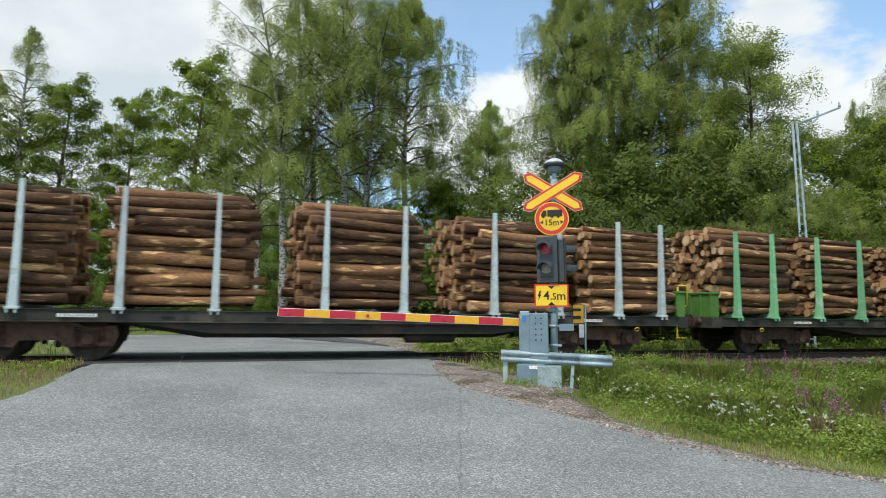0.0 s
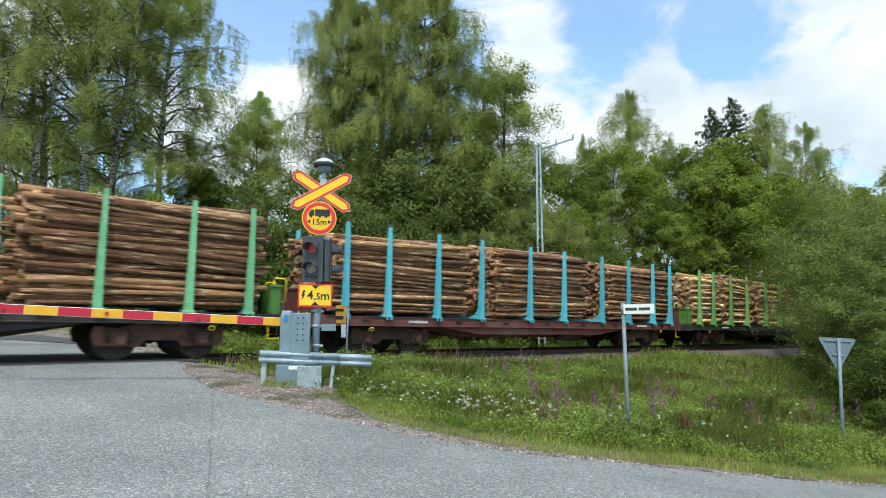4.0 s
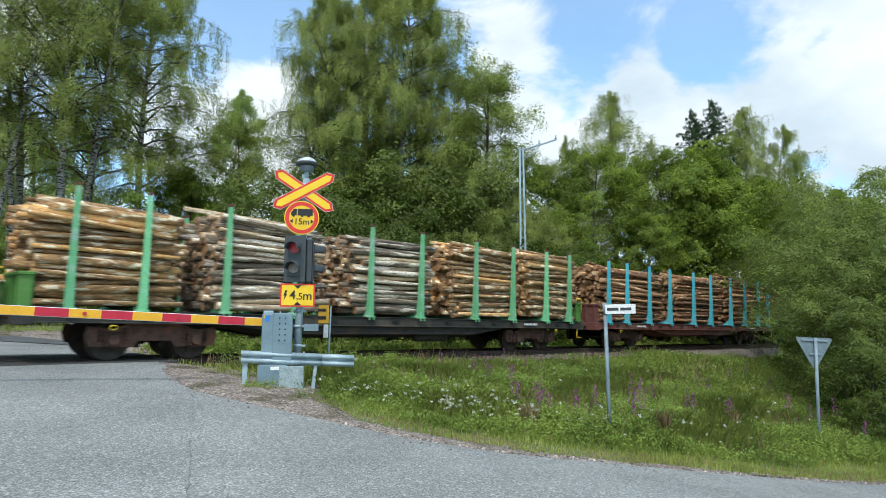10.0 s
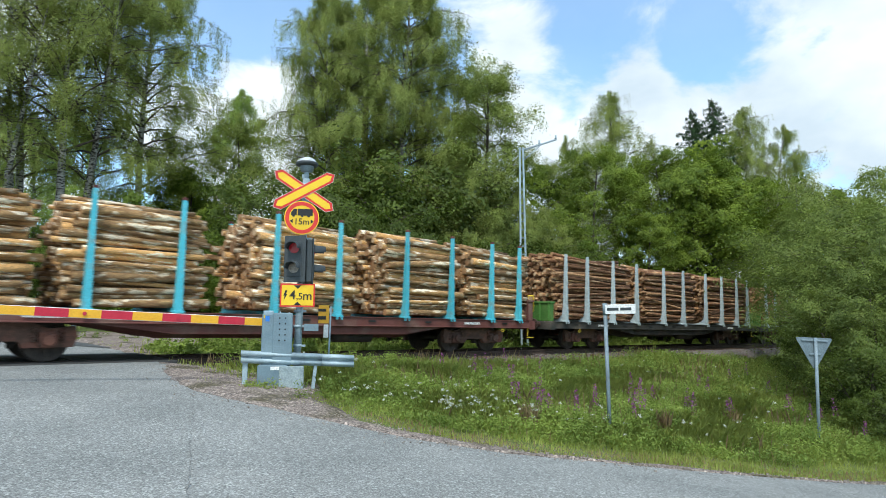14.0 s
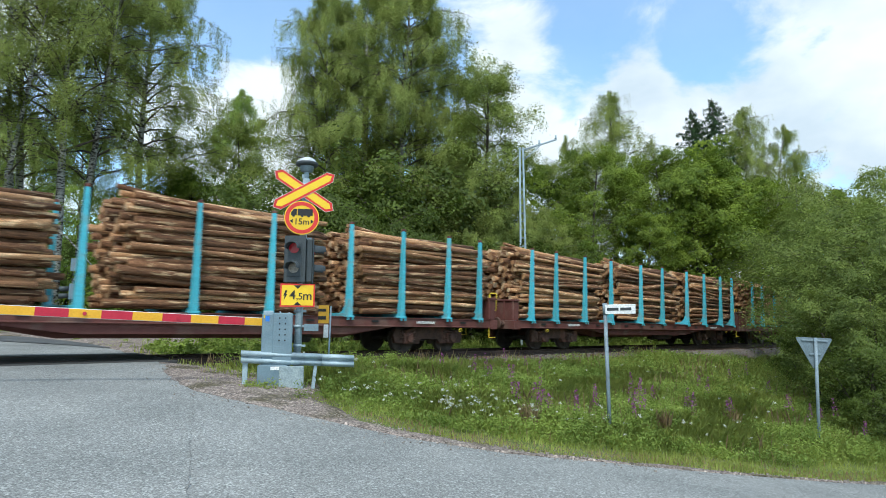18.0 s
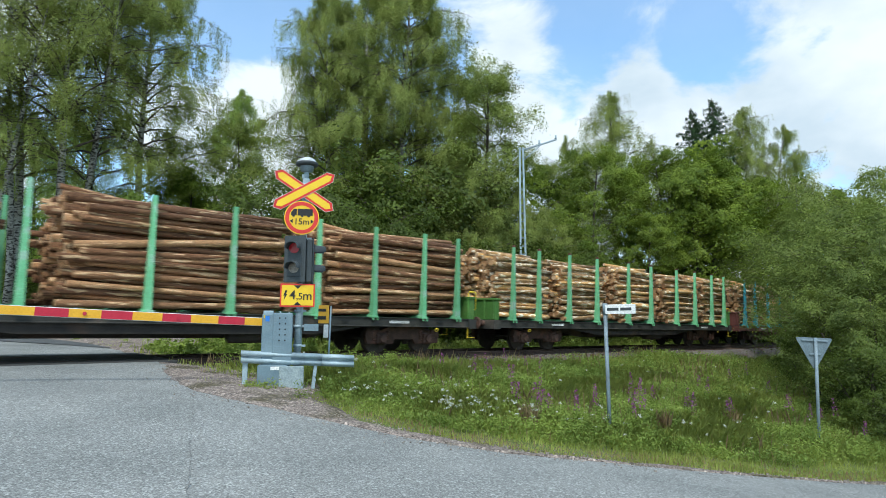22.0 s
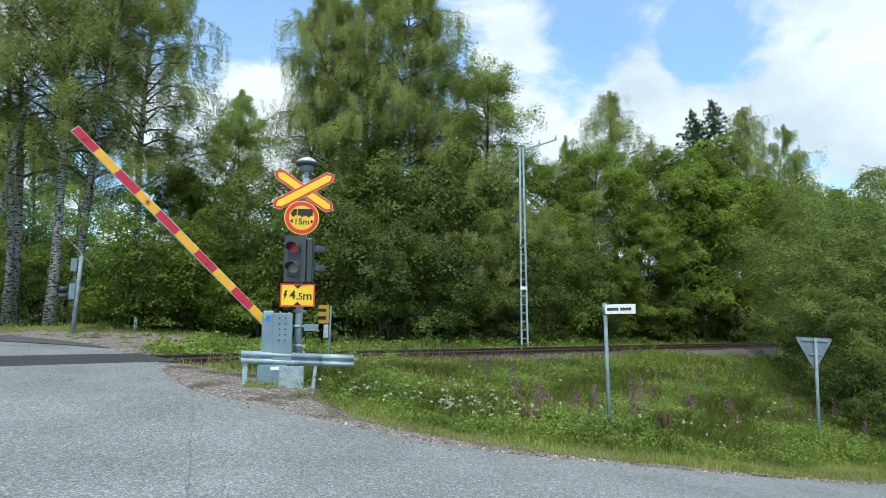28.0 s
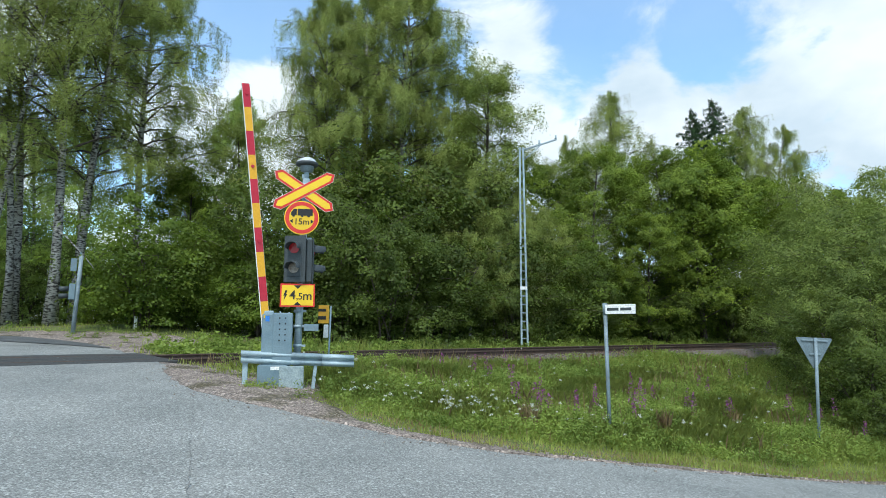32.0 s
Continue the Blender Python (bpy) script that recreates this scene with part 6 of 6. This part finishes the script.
HOOK = Geo().box(0, 0.45, -0.04, 0.04, -0.08, 0.06, 0.02).tube([(0.35, 0, -0.05), (0.50, 0, -0.16), (0.66, 0, -0.05)], 0.035, 8).mesh("coupling_hook", BOGIE)
TANK = Geo().tube([(-0.7, 0, 0), (-0.62, 0, 0), (0.62, 0, 0), (0.7, 0, 0)], [0.08, 0.19, 0.19, 0.08], 18).mesh("air_tank", UNDER)
BOLSTER = Geo().box(-0.07, 0.07, -HALF + 0.1, HALF - 0.1, 0.0, 0.10, 0.012)
BOLSTERS = {"green": BOLSTER.mesh("bolster", STAKE_GREEN), "lime": BOLSTER.mesh("bolster", STAKE_LIME), "turquoise": BOLSTER.mesh("bolster", STAKE_TURQ), "silver": BOLSTER.mesh("bolster", STAKE_SILVER)}
WORDS = {"green": "green", "lime": "leaf green", "turquoise": "turquoise", "silver": "pale grey"}
LOADTEXT = {"pine": "brown pine logs", "orange": "fresh orange pine logs", "spruce": "thick dark spruce logs", "birch": "pale birch logs", "grey": "thick grey birch logs", "pale": "pale grey birch logs", "thin": "thin brown pine logs"}
CHAR = Geo()
for i in range(10):
    CHAR.box(i * 0.075, i * 0.075 + 0.05, -0.004, 0, 0, 0.075)
CHAR = CHAR.mesh("marking", WHITE)


TIPM = Geo().box(-0.047, 0.047, -0.05, 0.05, -0.01, 0.06, 0.006).mesh("tip", WAGON_BROWN)
SLOT = Geo().box(-0.13, 0.13, -0.006, 0.006, -0.03, 0.03, 0.0).mesh("slot", BLACK)


def bogie(parent, x):
    b = part("bogie", BM[0], None, parent, "", pose(x, 0, 0))
    for sx in (-0.9, 0.9):
        w = part("wheelset", BM[4], None, b, "", pose(sx, 0, 0.46))
        WHEELSETS.append((w, sx))
        for sy in (-1, 1):
            part("axle_box", BM[1], None, b, "", pose(sx, sy * 1.06, 0.47, 0, 0, 0 if sy < 0 else 180))
            for dx in (-0.24, 0.24):
                part("spring", BM[2], None, b, "", pose(sx + dx, sy * 1.06, 0.42))
    part("brake_beam", BM[3], None, b, "", pose(0.32, 0, 0))
    part("brake_beam", BM[3], None, b, "", pose(-0.32, 0, 0, 0, 0, 180))


def log_wagon(idx, stake, load, bundles):
    rng = random.Random(idx * 13 + 5)
    paint = "brown" if stake == "turquoise" else "grey"
    loads = (load,) * bundles if isinstance(load, str) else load
    load = loads[0]
    w = thing("log_wagon", TRACK, "%s log wagon with %s stakes carrying %s" % ("brown" if paint == "brown" else "grey", WORDS[stake], LOADTEXT[load]), "railway wagon", "wagons of the train")
    fr = FRAMES[paint]
    part("deck_frame", fr[0], None, w)
    part("underframe", fr[1], None, w, "dark fishbelly underframe")
    for s in (-1, 1):
        eb = part("end_board", fr[2], None, w, "%s ribbed end board" % ("green" if paint == "grey" else "red-brown"), pose(s * 9.40, 0, DECK + 0.0))
        for i in range(7):
            part("rib", RIBS[paint], None, eb, "", pose(0, -1.3 + i * 2.6 / 6, 0))
        for sy in (-0.88, 0.88):
            part("buffer", BUF, None, w, "", pose(s * 9.38, sy, DECK - 0.12, 0, 0, 0 if s > 0 else 180))
        part("coupling_hook", HOOK, None, w, "", pose(s * 9.38, 0, DECK - 0.14, 0, 0, 0 if s > 0 else 180))
        bogie(w, s * 6.75)
        for sy in (-1, 1):
            part("lashing_ring", RING, None, w, "yellow lashing ring", pose(s * 7.75, sy * (HALF + 0.01), DECK - 0.36))
    part("handrail", HAND, None, w, "yellow looped handrail", pose(9.38, -1.22, DECK + 0.36, 0, 0, 0))
    part("handrail", HAND, None, w, "yellow looped handrail", pose(-9.38, 1.22, DECK + 0.36, 0, 0, 180))
    part("foot_step", STEP, None, w, "yellow foot step", pose(9.2, -1.38, DECK - 0.22))
    part("foot_step", STEP, None, w, "yellow foot step", pose(-9.2, 1.38, DECK - 0.22, 0, 0, 180))
    part("air_tank", TANK, None, w, "", pose(1.8, -0.95, DECK - 0.55))
    for mx in (-6.4, 5.9):
        part("marking", CHAR, None, w, "white painted marking bars", pose(mx, -HALF + 0.012, DECK - 0.17))
    for a_, b_ in zip(STAKE_X, STAKE_X[1:]):
        part("slot", SLOT, None, w, "", pose((a_ + b_) / 2, -HALF + 0.032, DECK - 0.12))
    for x in STAKE_X:
        part("bolster", BOLSTERS[stake], None, w, "", pose(x, 0, DECK - 0.01))
        part("stake", STAKES[stake], None, w, "", pose(x, -HALF + 0.02, DECK + 0.01))
        part("stake", STAKES[stake], None, w, "", pose(x, HALF - 0.02, DECK + 0.01, 0, 0, 180))
        if stake != "silver" and idx < 37:
            part("tip", TIPM, None, w, "rust-red stake tip", pose(x, -HALF + 0.02, DECK + 2.615))
            part("tip", TIPM, None, w, "rust-red stake tip", pose(x, HALF - 0.02, DECK + 2.615))
    L = 2.95 if bundles == 5 else 5.15
    centres = (-7.75, -4.15, 0.0, 4.15, 7.75) if bundles == 5 else (-6.45, 0.0, 6.45)
    for k, cx in enumerate(centres):
        load = loads[k]
        me, outer = pile(load, L, rng.randrange(3))
        tall = rng.uniform(0.95, 1.06) * (1.03 if load in ("spruce", "pine") else 1.0)
        pl_ = part("timber_load", me, None, w, "", pose(cx + rng.uniform(-0.12, 0.12), 0, DECK + 0.10, 0, rng.gauss(0, 0.5), rng.gauss(0, 0.8)) @ Matrix.Diagonal((1, 1, tall, 1)))
        pl_["kind"] = "stuff"
        for i, (y, z, r, dx, ry) in enumerate(outer):
            lg = the_log(load, L, rng.randrange(6))
            m = pose(dx + rng.gauss(0, 0.05), y - 0.01 - abs(rng.gauss(0, 0.02)), z, 0, ry + rng.gauss(0, 0.8), 0 if rng.random() < 0.5 else 180) @ pose(0, 0, 0, rng.choice((0, 180)))
            part("log", lg, None, pl_, "", m @ Matrix.Diagonal((rng.uniform(0.88, 1.05), r / 0.106, r / 0.106, 1)))
    return w


TRAIN = [(-5, "green", "spruce", 5), (-4, "silver", "spruce", 5), (-3, "lime", "birch", 5), (-2, "lime", "birch", 5), (-1, "turquoise", "thin", 3), (0, "green", "thin", 3), (1, "green", "orange", 3),
         (2, "green", "grey", 5), (3, "silver", "pale", 5), (4, "turquoise", "pine", 3), (5, "green", ("birch", "pale", "pale", "birch", "birch"), 5), (6, "lime", "birch", 5), (7, "silver", "thin", 3), (8, "silver", "thin", 3), (9, "turquoise", "birch", 5),
         (10, "turquoise", "pine", 3), (11, "turquoise", "pine", 3), (12, "turquoise", "pine", 3), (13, "turquoise", "pine", 3), (14, "green", "pine", 3), (15, "turquoise", "birch", 5), (16, "green", "birch", 5),
         (17, "green", "pine", 3), (18, "green", "pine", 3)]
WAGONS = [(j, log_wagon(j + 20, s, l, b)) for j, s, l, b in TRAIN]

tail = WAGONS[-1][1]
part("tail_plate", Geo().box(-0.02, 0.02, -0.16, 0.16, -0.16, 0.16, 0.004), BOOMRED, tail, "red tail plate", pose(-9.46, -0.95, DECK - 0.28))

# ---- what moves ----
BOOM_ROWS = [(0, 2.1), (12, 2.1), (23.4, 2.1), (23.8, 2.5), (24.0, 3.6), (24.5, 8.4), (25.0, 13.4), (25.5, 18.3), (26.5, 28.6), (27.5, 38.8), (28.0, 43.9), (28.5, 48.5), (29.0, 53.3), (29.5, 58.2), (30.0, 63.2),
             (30.5, 68.2), (31.0, 73.0), (31.5, 78.0), (32.0, 83.0)]


def motions():
    for j, w in WAGONS:
        rows = []
        for t in np.arange(0, 32.01, 2.0):
            rows.append((float(t), pose(run(t) - PITCH * j, TRACK_Y, 0.03, CANT, 0, 0)))
        walk(w, rows)
    # wheels roll without slipping; all turn alike
    for side in (-0.9, 0.9):
        same = [w for w, s in WHEELSETS if s == side]
        rows = [(k / FPS, pose(side, 0, 0.46) @ Matrix.Rotation((run(k / FPS) / 0.46) % (2 * math.pi), 4, "Y")) for k in range(0, 32 * FPS + 1)]
        walk(same[0], rows)
        act = same[0].animation_data.action
        for w in same[1:]:
            w.rotation_mode = "QUATERNION"
            w.animation_data_create()
            w.animation_data.action = act
            w.animation_data.action_slot = act.slots[0]
    inv = CAB.inverted()
    walk(boom, [(t, inv @ (Matrix.Translation((BPX, BPY, BPZ)) @ Matrix.Rotation(radians(BOOM_AZ), 4, "Z") @ Matrix.Rotation(radians(-e), 4, "Y"))) for t, e in BOOM_ROWS])


motions()
